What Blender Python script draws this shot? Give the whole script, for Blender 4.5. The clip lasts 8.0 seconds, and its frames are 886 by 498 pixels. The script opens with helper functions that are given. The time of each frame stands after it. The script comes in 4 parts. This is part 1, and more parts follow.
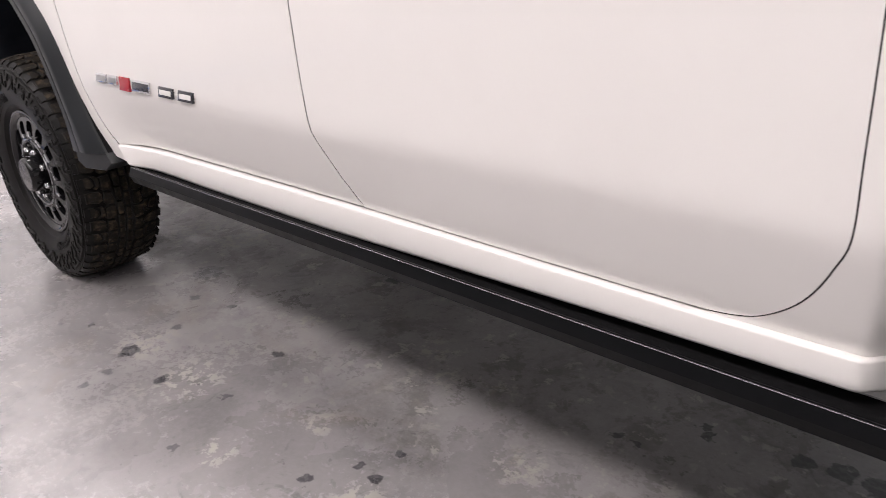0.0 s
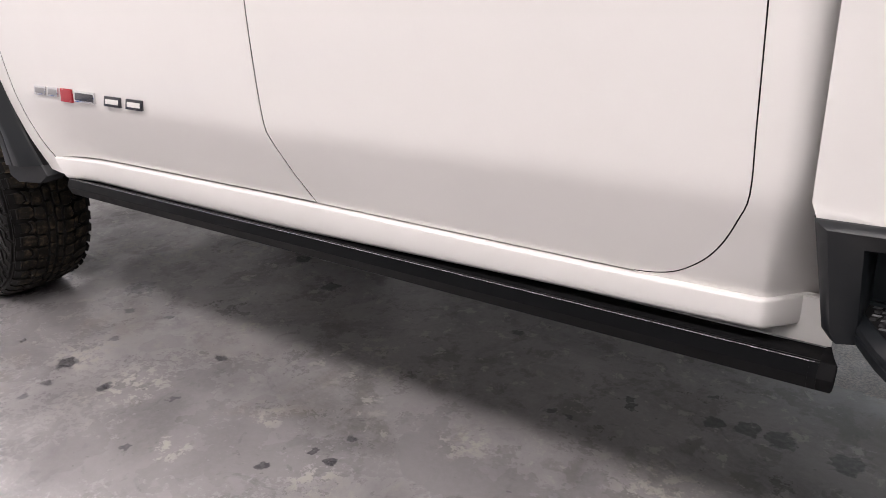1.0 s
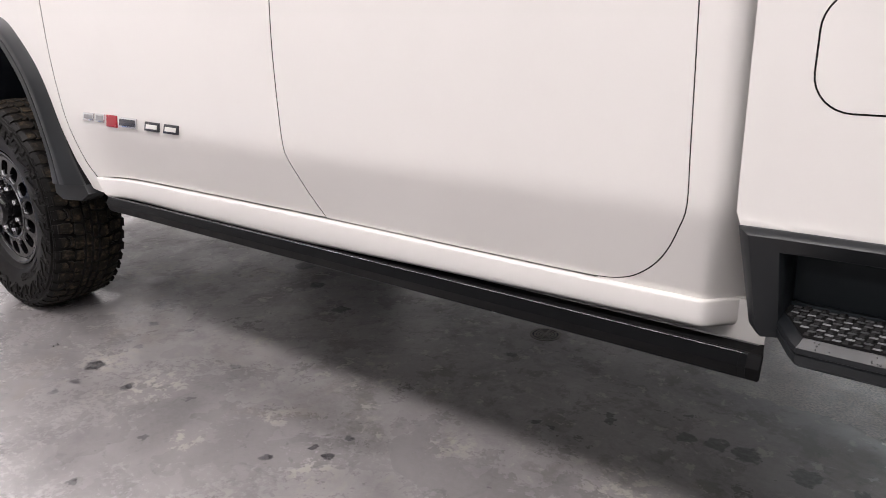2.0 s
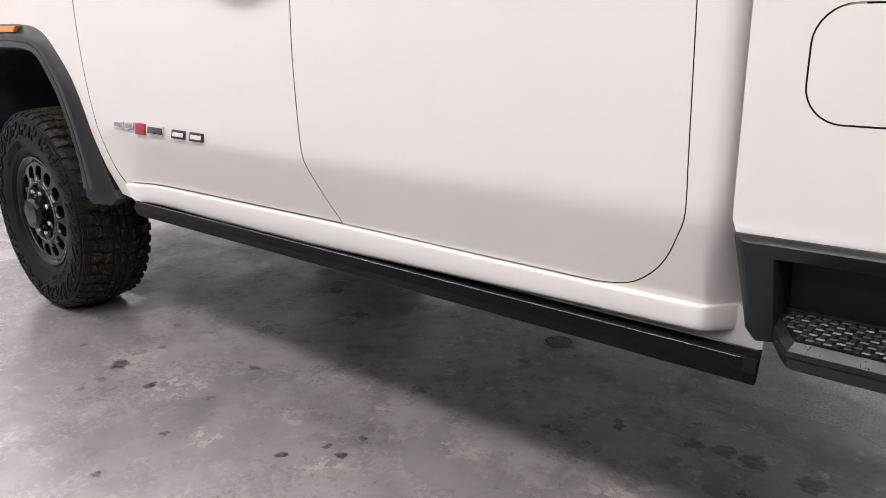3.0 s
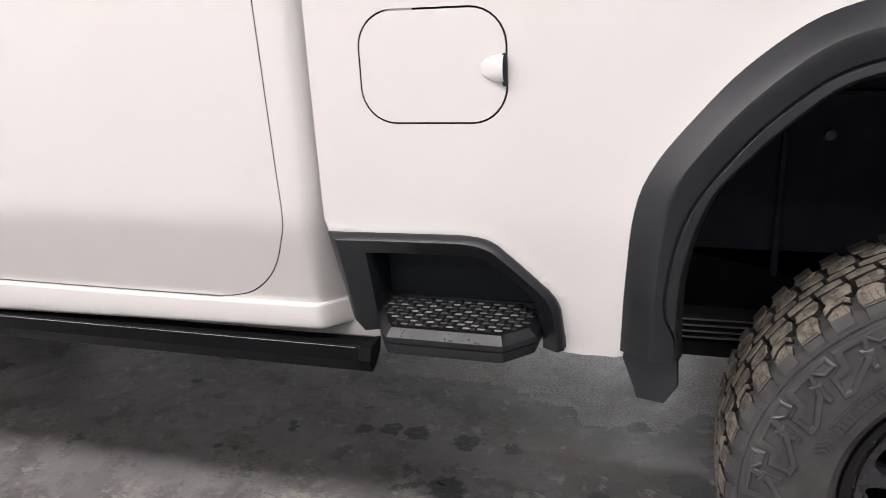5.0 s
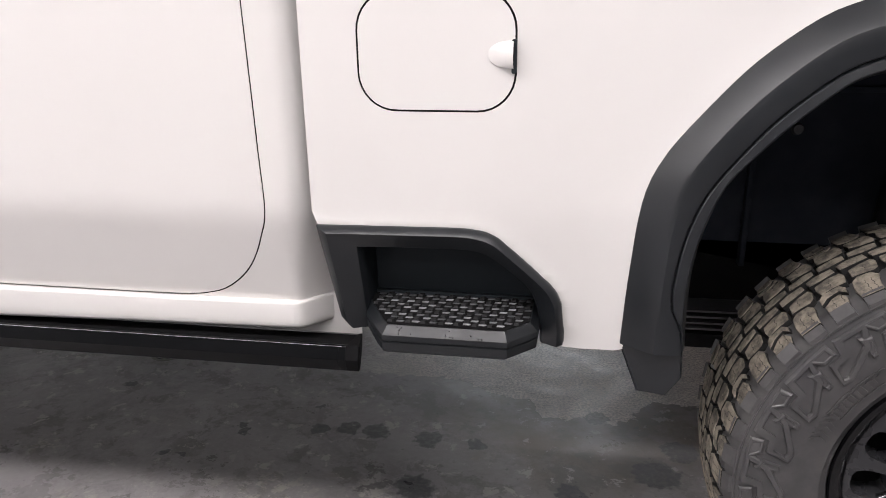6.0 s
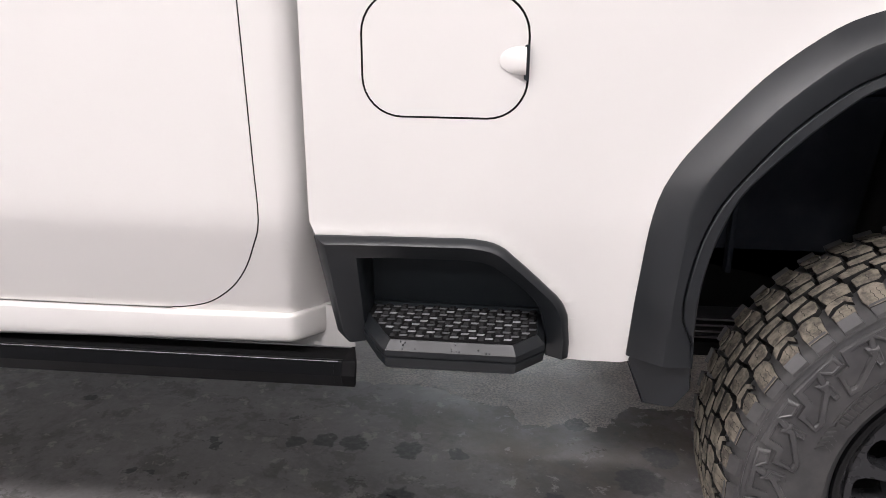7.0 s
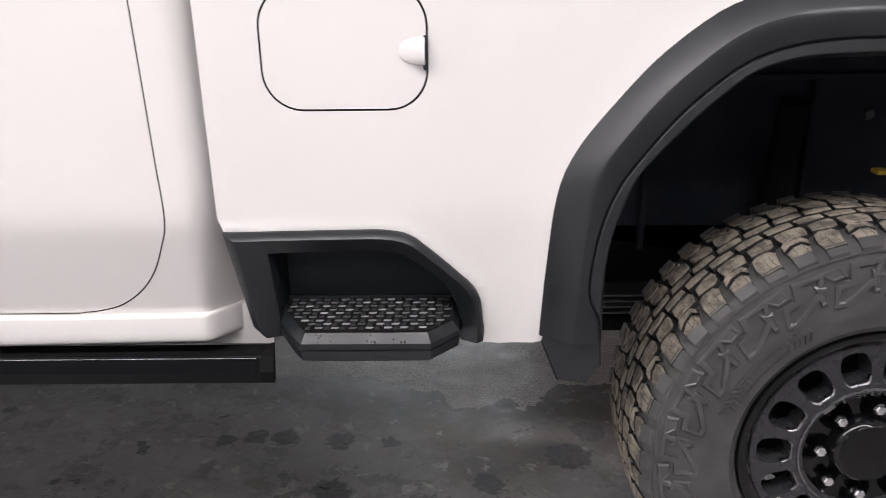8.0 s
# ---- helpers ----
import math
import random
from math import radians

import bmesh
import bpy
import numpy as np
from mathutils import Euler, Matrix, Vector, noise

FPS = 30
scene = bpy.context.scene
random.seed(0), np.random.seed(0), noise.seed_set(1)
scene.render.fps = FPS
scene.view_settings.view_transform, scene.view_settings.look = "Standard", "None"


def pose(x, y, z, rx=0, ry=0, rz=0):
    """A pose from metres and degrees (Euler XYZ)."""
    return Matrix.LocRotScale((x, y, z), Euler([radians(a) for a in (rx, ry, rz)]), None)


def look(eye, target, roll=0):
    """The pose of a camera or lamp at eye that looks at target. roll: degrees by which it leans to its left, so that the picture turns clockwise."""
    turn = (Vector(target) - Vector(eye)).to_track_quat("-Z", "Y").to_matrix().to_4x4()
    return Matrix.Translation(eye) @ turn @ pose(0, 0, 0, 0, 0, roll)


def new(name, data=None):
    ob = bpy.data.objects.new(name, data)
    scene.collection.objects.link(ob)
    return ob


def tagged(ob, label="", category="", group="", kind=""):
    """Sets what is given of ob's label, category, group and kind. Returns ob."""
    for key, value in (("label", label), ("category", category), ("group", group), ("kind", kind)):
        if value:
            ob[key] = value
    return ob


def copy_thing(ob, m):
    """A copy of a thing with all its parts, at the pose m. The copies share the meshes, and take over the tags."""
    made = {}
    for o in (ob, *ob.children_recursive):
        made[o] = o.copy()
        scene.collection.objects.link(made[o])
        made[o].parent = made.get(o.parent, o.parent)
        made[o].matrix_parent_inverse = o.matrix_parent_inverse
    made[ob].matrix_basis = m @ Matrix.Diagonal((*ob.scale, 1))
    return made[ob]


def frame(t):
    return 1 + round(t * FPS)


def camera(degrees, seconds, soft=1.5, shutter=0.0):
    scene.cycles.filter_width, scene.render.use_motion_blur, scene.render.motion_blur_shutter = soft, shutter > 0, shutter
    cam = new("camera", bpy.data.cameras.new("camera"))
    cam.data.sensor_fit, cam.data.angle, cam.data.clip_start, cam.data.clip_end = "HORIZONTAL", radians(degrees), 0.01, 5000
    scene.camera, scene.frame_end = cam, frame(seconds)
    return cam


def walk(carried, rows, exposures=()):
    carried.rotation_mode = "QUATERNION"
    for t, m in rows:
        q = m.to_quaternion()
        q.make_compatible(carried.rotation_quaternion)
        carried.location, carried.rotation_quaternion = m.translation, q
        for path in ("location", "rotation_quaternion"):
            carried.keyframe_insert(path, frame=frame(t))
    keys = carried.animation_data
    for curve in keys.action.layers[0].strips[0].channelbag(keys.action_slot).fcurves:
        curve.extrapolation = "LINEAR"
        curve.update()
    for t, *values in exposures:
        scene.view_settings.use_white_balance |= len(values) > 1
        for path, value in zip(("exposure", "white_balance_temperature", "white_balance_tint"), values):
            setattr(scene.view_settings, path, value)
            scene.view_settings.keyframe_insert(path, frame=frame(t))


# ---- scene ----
cam = camera(60.8, 8.0, soft=0.7, shutter=0.24)
PATH = [
    (0, (0.959, -0.971, 1.242), (-0.31, 0.349, 0.436), -3.4),
    (0.5, (1.015, -1.033, 1.23), (-0.154, 0.38, 0.433), -2.9),
    (1, (1.001, -1.168, 1.211), (-0.096, 0.334, 0.474), -2.1),
    (1.2, (1.006, -1.218, 1.216), (-0.102, 0.296, 0.523), -1.9),
    (2.3, (1.249, -1.331, 1.174), (0.0425, 0.148, 0.59), -0.3),
    (2.5, (1.257, -1.343, 1.182), (0.029, 0.119, 0.604), -0.3),
    (3, (1.26, -1.336, 1.185), (0.035, 0.134, 0.617), -0.5),
    (3.5, (1.246, -1.326, 1.197), (0.0955, 0.203, 0.629), -1.3),
    (3.7, (1.252, -1.32, 1.203), (0.167, 0.255, 0.631), -1.8),
    (4, (1.288, -1.289, 1.2), (0.353, 0.375, 0.613), -1.8),
    (4.2, (1.338, -1.249, 1.2), (0.486, 0.46, 0.606), -2.2),
    (4.5, (1.418, -1.23, 1.204), (0.681, 0.531, 0.609), -2.7),
    (5, (1.435, -1.224, 1.209), (0.859, 0.594, 0.604), -2.6),
    (5.2, (1.423, -1.232, 1.212), (0.907, 0.601, 0.601), -2.5),
    (6.3, (1.207, -1.198, 1.198), (0.927, 0.677, 0.561), 0.0),
    (6.5, (1.182, -1.187, 1.199), (0.928, 0.691, 0.56), 0.2),
    (7, (1.158, -1.179, 1.205), (0.977, 0.709, 0.571), 0.6),
    (7.5, (1.156, -1.187, 1.207), (1.045, 0.707, 0.574), 0.3),
    (7.7, (1.168, -1.195, 1.209), (1.091, 0.699, 0.572), 0.4),
    (8, (1.205, -1.187, 1.214), (1.185, 0.698, 0.546), -0.6),
]
walk(cam, [(t, look(eye, target, roll)) for t, eye, target, roll in PATH],
     [(0, 0.0, 6520, 12), (2.5, -0.01, 6460, 10), (3.5, -0.01, 6460, 10), (4.5, 0.06, 6500, 10), (5.2, 0.13, 6400, 10), (6.4, 0.18, 6380, 10), (8, 0.21, 6330, 10)])


# ---- world and lamps ----
world = bpy.data.worlds.new("world")
scene.world = world
world.use_nodes = True
world.node_tree.nodes["Background"].inputs[0].default_value = (0.93, 0.965, 1.0, 1)
world.node_tree.nodes["Background"].inputs[1].default_value = 2.2
scene.view_settings.exposure = 0.0


def strip_lamp(name, x, y, z, length, width, watts, colour=(1.0, 0.914, 0.921)):
    data = bpy.data.lights.new(name, "AREA")
    data.shape, data.size, data.size_y, data.energy, data.color = "RECTANGLE", length, width, watts, colour
    ob = new(name, data)
    ob.location = (x, y, z)
    return ob


LAMP_Z = 4.1
strip_lamp("lamp_row_aisle", 0.0, -2.15, LAMP_Z - 0.06, 9.0, 0.7, 260)
strip_lamp("lamp_row_far", 3.4, 4.6, LAMP_Z - 0.06, 2.9, 0.7, 230)
strip_lamp("lamp_row_far", -2.6, 4.6, LAMP_Z - 0.06, 2.9, 0.7, 40)
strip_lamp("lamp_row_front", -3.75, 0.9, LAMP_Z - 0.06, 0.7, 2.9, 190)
# weak back row is added fill; no lamps are known there
strip_lamp("lamp_row_back_fill", 0.4, -5.2, LAMP_Z - 0.06, 9.0, 0.7, 50)


# ---- materials ----
class Nodes:
    """Short hand for node trees."""

    def __init__(self, name):
        self.mat = bpy.data.materials.new(name)
        self.mat.use_nodes = True
        self.tree = self.mat.node_tree
        self.bsdf = self.tree.nodes["Principled BSDF"]
        self.coord = self.tree.nodes.new("ShaderNodeTexCoord").outputs["Object"]
        self.geo = self.tree.nodes.new("ShaderNodeNewGeometry")

    def link(self, a, b):
        self.tree.links.new(a, b)

    def put(self, socket, value):
        if isinstance(value, bpy.types.NodeSocket):
            self.link(value, socket)
        else:
            socket.default_value = value

    def set(self, **kw):
        names = {"base": "Base Color", "rough": "Roughness", "metal": "Metallic", "spec": "Specular IOR Level",
                 "coat": "Coat Weight", "coat_rough": "Coat Roughness", "normal": "Normal", "emit": "Emission Color",
                 "emit_strength": "Emission Strength", "transmission": "Transmission Weight", "ior": "IOR"}
        for k, v in kw.items():
            self.put(self.bsdf.inputs[names[k]], (*v, 1) if isinstance(v, tuple) and len(v) == 3 else v)
        return self

    def noise(self, scale, detail=4, rough=0.55, vector=None, distortion=0.0):
        n = self.tree.nodes.new("ShaderNodeTexNoise")
        n.inputs["Scale"].default_value, n.inputs["Detail"].default_value = scale, detail
        n.inputs["Roughness"].default_value, n.inputs["Distortion"].default_value = rough, distortion
        self.link(vector or self.coord, n.inputs["Vector"])
        return n.outputs["Fac"]

    def ramp(self, fac, lo, hi, a=0.0, b=1.0):
        n = self.tree.nodes.new("ShaderNodeMapRange")
        n.interpolation_type = "SMOOTHSTEP"
        for i, v in enumerate((fac, lo, hi, a, b)):
            self.put(n.inputs[i], v)
        return n.outputs[0]

    def math(self, op, a, b=0.0):
        n = self.tree.nodes.new("ShaderNodeMath")
        n.operation = op
        self.put(n.inputs[0], a), self.put(n.inputs[1], b)
        return n.outputs[0]

    def mix(self, fac, a, b):
        n = self.tree.nodes.new("ShaderNodeMix")
        n.data_type = "RGBA"
        self.put(n.inputs[0], fac)
        for i, c in ((6, a), (7, b)):
            self.put(n.inputs[i], (*c, 1) if isinstance(c, tuple) else c)
        return n.outputs[2]

    def bump(self, height, strength=0.3, distance=0.002):
        n = self.tree.nodes.new("ShaderNodeBump")
        n.inputs["Strength"].default_value, n.inputs["Distance"].default_value = strength, distance
        self.link(height, n.inputs["Height"])
        return n.outputs[0]


def make_paint():
    n = Nodes("white_car_paint")
    dust = n.ramp(n.noise(3.0, 5), 0.45, 0.75)
    n.set(base=n.mix(dust, (0.745, 0.724, 0.698), (0.728, 0.706, 0.681)), rough=0.38, spec=0.4, coat=0.6,
          coat_rough=n.ramp(n.noise(6.0), 0.3, 0.7, 0.05, 0.09), normal=n.bump(n.noise(900.0, 1), 0.02, 0.0004))
    return n.mat


def make_plastic(name, dark, light, rough, grain=700.0, strength=0.25, spec=0.5):
    n = Nodes(name)
    fade = n.ramp(n.noise(7.0, 6), 0.35, 0.75)
    fine = n.noise(grain, 2)
    n.set(base=n.mix(fade, dark, light), rough=n.ramp(n.noise(25.0), 0.3, 0.7, rough - 0.05, rough + 0.06),
          spec=spec, normal=n.bump(fine, strength, 0.0006))
    return n.mat


def make_lozenge(name, dark, light, rough):
    """Raised marks, each lightened at random to stand for glints."""
    n = Nodes(name)
    info = n.tree.nodes.new("ShaderNodeObjectInfo")
    glint = n.math("MULTIPLY", n.ramp(info.outputs["Random"], 0.15, 1.0), n.ramp(n.noise(160.0, 3), 0.3, 0.6, 0.5, 1.0))
    n.set(base=n.mix(glint, dark, light), rough=rough, spec=0.4)
    return n.mat


def make_rubber(name, a, b, lo, hi, rough, spec=0.45, grain=14.0):
    n = Nodes(name)
    dust = n.ramp(n.noise(grain, 9, 0.68), lo, hi)
    n.set(base=n.mix(dust, a, b), rough=rough, spec=spec, normal=n.bump(n.noise(260.0, 4), 0.5 if rough > 0.5 else 0.14, 0.001))
    return n.mat


def make_metal(name, colour, rough, metal=1.0):
    n = Nodes(name)
    n.set(base=colour, metal=metal, rough=n.ramp(n.noise(40.0), 0.3, 0.7, rough * 0.8, rough * 1.25))
    return n.mat


# dark chips and oil spots on the concrete: x, y, radius
STAINS = [(-1.604, 0.347, 0.085), (-1.037, -0.168, 0.032), (-1.276, -0.144, 0.045), (-1.198, -0.329, 0.026), (-1.452, 0.197, 0.032), (-1.209, -0.253, 0.024),
          (-0.196, -0.052, 0.026), (-0.261, -0.045, 0.022), (-0.328, -0.161, 0.024), (-0.209, 0.048, 0.020), (-0.794, -0.092, 0.018), (-0.708, -0.309, 0.022),
          (-1.66, -0.21, 0.020), (-1.562, -0.144, 0.018), (-1.296, 0.039, 0.024), (-1.274, 0.241, 0.022), (-0.868, 0.148, 0.022), (-0.658, -0.548, 0.026),
          (0.350, 0.587, 0.026), (0.329, 0.619, 0.022), (0.171, 0.451, 0.022), (0.228, 0.445, 0.020), (0.527, 0.759, 0.016),
          (0.892, 0.630, 0.055), (0.733, 0.645, 0.052), (0.650, 0.650, 0.045), (0.564, 0.635, 0.042), (0.898, 0.405, 0.072), (1.30, 0.435, 0.055),
          (1.593, 0.674, 0.065), (1.521, 0.553, 0.085), (1.369, 0.817, 0.050), (-0.138, 0.804, 0.030), (1.035, 0.622, 0.035), (-1.25, 0.9, 0.050), (-1.5, 1.05, 0.070), (-0.95, 0.75, 0.050)]
PALE = [(-0.97, -0.10, 0.15), (-1.28, -0.08, 0.15), (-0.17, -0.14, 0.10), (-0.95, 0.35, 0.09), (1.3, 1.05, 0.2), (1.05, 1.15, 0.18), (-0.36, 0.37, 0.08), (-0.19, 0.43, 0.07),
        (-1.80, 0.64, 0.22), (-2.05, 0.55, 0.2), (-1.55, 0.87, 0.16), (-0.48, 0.0, 0.07), (0.05, 0.2, 0.1), (-0.6, -0.25, 0.08), (-0.49, 0.47, 0.1), (0.55, 0.30, 0.16), (0.80, 0.36, 0.1), (0.86, 1.24, 0.14)]


def make_concrete():
    n = Nodes("sealed_concrete")
    warp = n.tree.nodes.new("ShaderNodeTexNoise")
    warp.inputs["Scale"].default_value, warp.inputs["Detail"].default_value = 38.0, 6
    n.link(n.coord, warp.inputs["Vector"])
    sub = n.tree.nodes.new("ShaderNodeVectorMath")
    sub.operation = "MULTIPLY_ADD"
    n.link(warp.outputs["Color"], sub.inputs[0])
    sub.inputs[1].default_value = (0.06, 0.06, 0)
    n.link(n.coord, sub.inputs[2])
    warped = sub.outputs[0]

    def blots(points, soft):
        total = None
        for x, y, r in points:
            d = n.tree.nodes.new("ShaderNodeVectorMath")
            d.operation = "DISTANCE"
            n.link(warped, d.inputs[0])
            d.inputs[1].default_value = (x + 0.030, y + 0.030, 0)
            m = n.ramp(d.outputs["Value"], r * soft, r, 1.0, 0.0)
            total = m if total is None else n.math("MAXIMUM", total, m)
        return total

    big = n.ramp(n.noise(0.9, 5, 0.55), 0.3, 0.7)
    mid = n.ramp(n.noise(4.5, 8, 0.62, distortion=0.3), 0.35, 0.7)
    base = n.mix(big, (0.218, 0.206, 0.206), (0.292, 0.279, 0.280))
    base = n.mix(n.math("MULTIPLY", mid, 0.45), base, (0.140, 0.131, 0.131))
    # cloudy grime, brown film and small scuffs
    grime = n.ramp(n.noise(3.2, 10, 0.70, distortion=0.8), 0.48, 0.60)
    base = n.mix(n.math("MULTIPLY", grime, 0.40), base, (0.098, 0.092, 0.096))
    rust = n.ramp(n.noise(1.7, 7, 0.65, distortion=0.6), 0.56, 0.70)
    base = n.mix(n.math("MULTIPLY", rust, 0.42), base, (0.170, 0.138, 0.104))
    scuff = n.ramp(n.noise(11.0, 9, 0.72, distortion=1.2), 0.58, 0.64)
    base = n.mix(n.math("MULTIPLY", scuff, 0.45), base, (0.085, 0.083, 0.086))
    grit = n.ramp(n.noise(60.0, 6, 0.7), 0.40, 0.66)
    base = n.mix(n.math("MULTIPLY", grit, 0.22), base, (0.33, 0.325, 0.32))
    # spalled, pale flakes in clusters
    flake = n.math("MULTIPLY", n.ramp(n.noise(19.0, 9, 0.68, distortion=0.4), 0.555, 0.590), n.ramp(n.noise(2.3, 3), 0.50, 0.60))
    pale = n.math("MULTIPLY", blots(PALE, 0.3), n.ramp(n.noise(26.0, 8, 0.7), 0.50, 0.55))
    light = n.math("MAXIMUM", n.math("MULTIPLY", flake, 0.35), n.math("MULTIPLY", pale, 0.85))
    base = n.mix(light, base, (0.37, 0.35, 0.315))
    axes = n.tree.nodes.new("ShaderNodeSeparateXYZ")
    n.link(warped, axes.inputs[0])
    # a dry, pale film ending in a ragged tide line, and the damp floor before it
    shore = n.math("ADD", axes.outputs[1], n.ramp(axes.outputs[0], 0.90, 1.18, -0.055, 0.045))
    shore = n.math("ADD", shore, n.ramp(axes.outputs[0], 1.19, 1.24, 0.0, 0.10))
    shore = n.math("ADD", shore, n.ramp(axes.outputs[0], 1.45, 1.59, 0.0, -0.13))
    shore = n.math("ADD", shore, n.ramp(n.noise(9.0, 4, 0.5), 0.3, 0.7, -0.018, 0.018))
    dry = n.math("MULTIPLY", n.ramp(shore, 0.975, 0.979), n.math("MULTIPLY", n.ramp(shore, 1.40, 2.2, 1.0, 0.0), n.math("MULTIPLY", n.ramp(axes.outputs[0], 0.45, 0.95), n.ramp(axes.outputs[0], 1.9, 2.6, 1.0, 0.0))))
    pits = n.ramp(n.noise(120.0, 6, 0.74), 0.44, 0.56, 0.10, 1.0)
    film = n.math("MULTIPLY", n.ramp(n.noise(12.0, 10, 0.78, distortion=0.4), 0.38, 0.58, 0.55, 1.0), pits)
    film = n.math("MULTIPLY", dry, n.math("ADD", n.math("MULTIPLY", film, 0.75), 0.22))
    wet = n.math("MULTIPLY", n.math("SUBTRACT", 1.0, dry), n.math("MULTIPLY", n.math("MULTIPLY", n.ramp(axes.outputs[0], 0.75, 1.15), n.ramp(axes.outputs[0], 1.9, 2.6, 1.0, 0.0)), n.math("MULTIPLY", n.ramp(shore, 0.45, 0.80), n.ramp(shore, 1.4, 2.0, 1.0, 0.0))))
    base = n.mix(n.math("MULTIPLY", wet, n.ramp(n.noise(4.0, 9, 0.70), 0.36, 0.58, 0.40, 0.90)), base, (0.112, 0.086, 0.064))
    # the sealer is whole on the lane and worn away in patches on the parking bay
    bay = n.ramp(n.math("ADD", axes.outputs[1], n.ramp(n.noise(3.5, 8, 0.7), 0.3, 0.7, -0.35, 0.35)), 0.10, 0.42)
    worn = n.math("MULTIPLY", bay, n.ramp(n.noise(5.0, 8, 0.7), 0.34, 0.56, 0.45, 0.95))
    dull = n.ramp(n.math("ADD", axes.outputs[1], n.ramp(n.noise(7.0, 8, 0.7), 0.3, 0.7, -0.12, 0.12)), 0.68, 0.92, 0.0, 0.62)
    worn = n.math("MAXIMUM", worn, dull)
    patch = n.ramp(n.noise(6.5, 10, 0.72, distortion=0.25), 0.52, 0.57)
    scab = n.ramp(n.noise(15.0, 9, 0.70, distortion=0.3), 0.585, 0.61)
    base = n.mix(n.math("MULTIPLY", n.math("MULTIPLY", patch, worn), 0.58), base, (0.085, 0.078, 0.072))
    base = n.mix(n.math("MULTIPLY", n.math("MULTIPLY", scab, worn), 0.75), base, (0.38, 0.36, 0.33))
    # film colour is raised to stand in for sheen on the floor
    base = n.mix(film, base, (0.68, 0.610, 0.545))
    specks = n.ramp(n.noise(34.0, 2, 0.5), 0.71, 0.74)
    chips = blots([(x, y, r * 0.8) for x, y, r in STAINS], 0.80)
    dark = n.math("MAXIMUM", chips, n.math("MULTIPLY", specks, 0.6))
    base = n.mix(n.math("MULTIPLY", dark, n.ramp(n.noise(70.0, 4), 0.35, 0.6, 0.70, 0.95)), base, (0.046, 0.045, 0.050))
    gloss = n.math("ADD", n.ramp(n.noise(2.0, 6, 0.6), 0.3, 0.7, 0.16, 0.34), n.math("MULTIPLY", worn, 0.22))
    rough = n.math("ADD", gloss, n.math("ADD", n.math("MULTIPLY", light, 0.25), n.ramp(n.noise(48.0, 8, 0.75), 0.4, 0.65, -0.03, 0.05)))
    relief = n.math("ADD", n.math("ADD", n.math("MULTIPLY", n.noise(75.0, 8, 0.7), 0.8), n.math("MULTIPLY", n.noise(24.0, 9, 0.74, distortion=0.5), 0.9)), n.math("SUBTRACT", n.math("MULTIPLY", light, 0.6), n.math("MULTIPLY", chips, 0.8)))
    relief = n.math("ADD", relief, n.math("MULTIPLY", n.math("MULTIPLY", dry, n.noise(150.0, 5, 0.7)), 1.1))
    rough = n.math("ADD", rough, n.math("MULTIPLY", dry, n.ramp(n.noise(16.0, 8, 0.75), 0.40, 0.60, 0.05, 0.35)))
    n.set(base=base, rough=rough, spec=0.8, coat=n.math("MULTIPLY", n.math("SUBTRACT", 1.0, n.math("MAXIMUM", n.math("MAXIMUM", light, n.math("MULTIPLY", dry, 0.35)), n.math("MULTIPLY", worn, n.math("SUBTRACT", 1.0, n.math("MULTIPLY", dry, 0.5))))), 0.6), coat_rough=n.ramp(n.noise(3.0, 6), 0.3, 0.7, 0.20, 0.38),
          normal=n.bump(relief, 0.20, 0.003))
    return n.mat


def make_wall(name, colour):
    n = Nodes(name)
    n.set(base=n.mix(n.ramp(n.noise(1.5, 5), 0.35, 0.7), colour, tuple(c * 0.93 for c in colour)), rough=0.6,
          normal=n.bump(n.noise(120.0, 3), 0.2, 0.002))
    return n.mat


PAINT = make_paint()
TRIM = make_plastic("textured_black_plastic", (0.0074, 0.0090, 0.0108), (0.0110, 0.0130, 0.0152), 0.38, strength=0.08, spec=0.50)
RECESS = make_plastic("dull_black_plastic", (0.0215, 0.0265, 0.0305), (0.0270, 0.0320, 0.0360), 0.5, strength=0.08, spec=0.18)
SATIN = make_plastic("satin_black_coating", (0.0042, 0.0045, 0.0051), (0.0052, 0.0055, 0.0062), 0.36, 400.0, 0.0, 0.09)
UNDER = make_plastic("underbody_black", (0.006, 0.006, 0.0065), (0.012, 0.0115, 0.0115), 0.7, spec=0.12)
LINER = make_plastic("wheel_liner_felt", (0.020, 0.0235, 0.033), (0.035, 0.0395, 0.051), 0.75, spec=0.18)
RUBBER = make_rubber("tyre_sidewall_rubber", (0.052, 0.0510, 0.0520), (0.086, 0.0840, 0.0825), 0.35, 0.75, 0.29)
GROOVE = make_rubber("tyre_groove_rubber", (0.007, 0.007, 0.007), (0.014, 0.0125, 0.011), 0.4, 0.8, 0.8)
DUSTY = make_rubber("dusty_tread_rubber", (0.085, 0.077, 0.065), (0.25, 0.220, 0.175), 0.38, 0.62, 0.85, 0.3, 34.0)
# darker copies of both tyre rubbers for the front, shade in the colour
SHADED_TREAD = make_rubber("shaded_tread_rubber", (0.013, 0.0112, 0.0092), (0.084, 0.063, 0.041), 0.46, 0.72, 0.6, 0.12, 30.0)
SHADED_RUBBER = make_rubber("shaded_sidewall_rubber", (0.0055, 0.0053, 0.0053), (0.011, 0.0102, 0.0096), 0.35, 0.75, 0.42, 0.09)
RIM = make_plastic("gloss_black_wheel_paint", (0.0038, 0.0038, 0.0044), (0.0056, 0.0056, 0.0062), 0.08, 300.0, 0.01, 0.36)
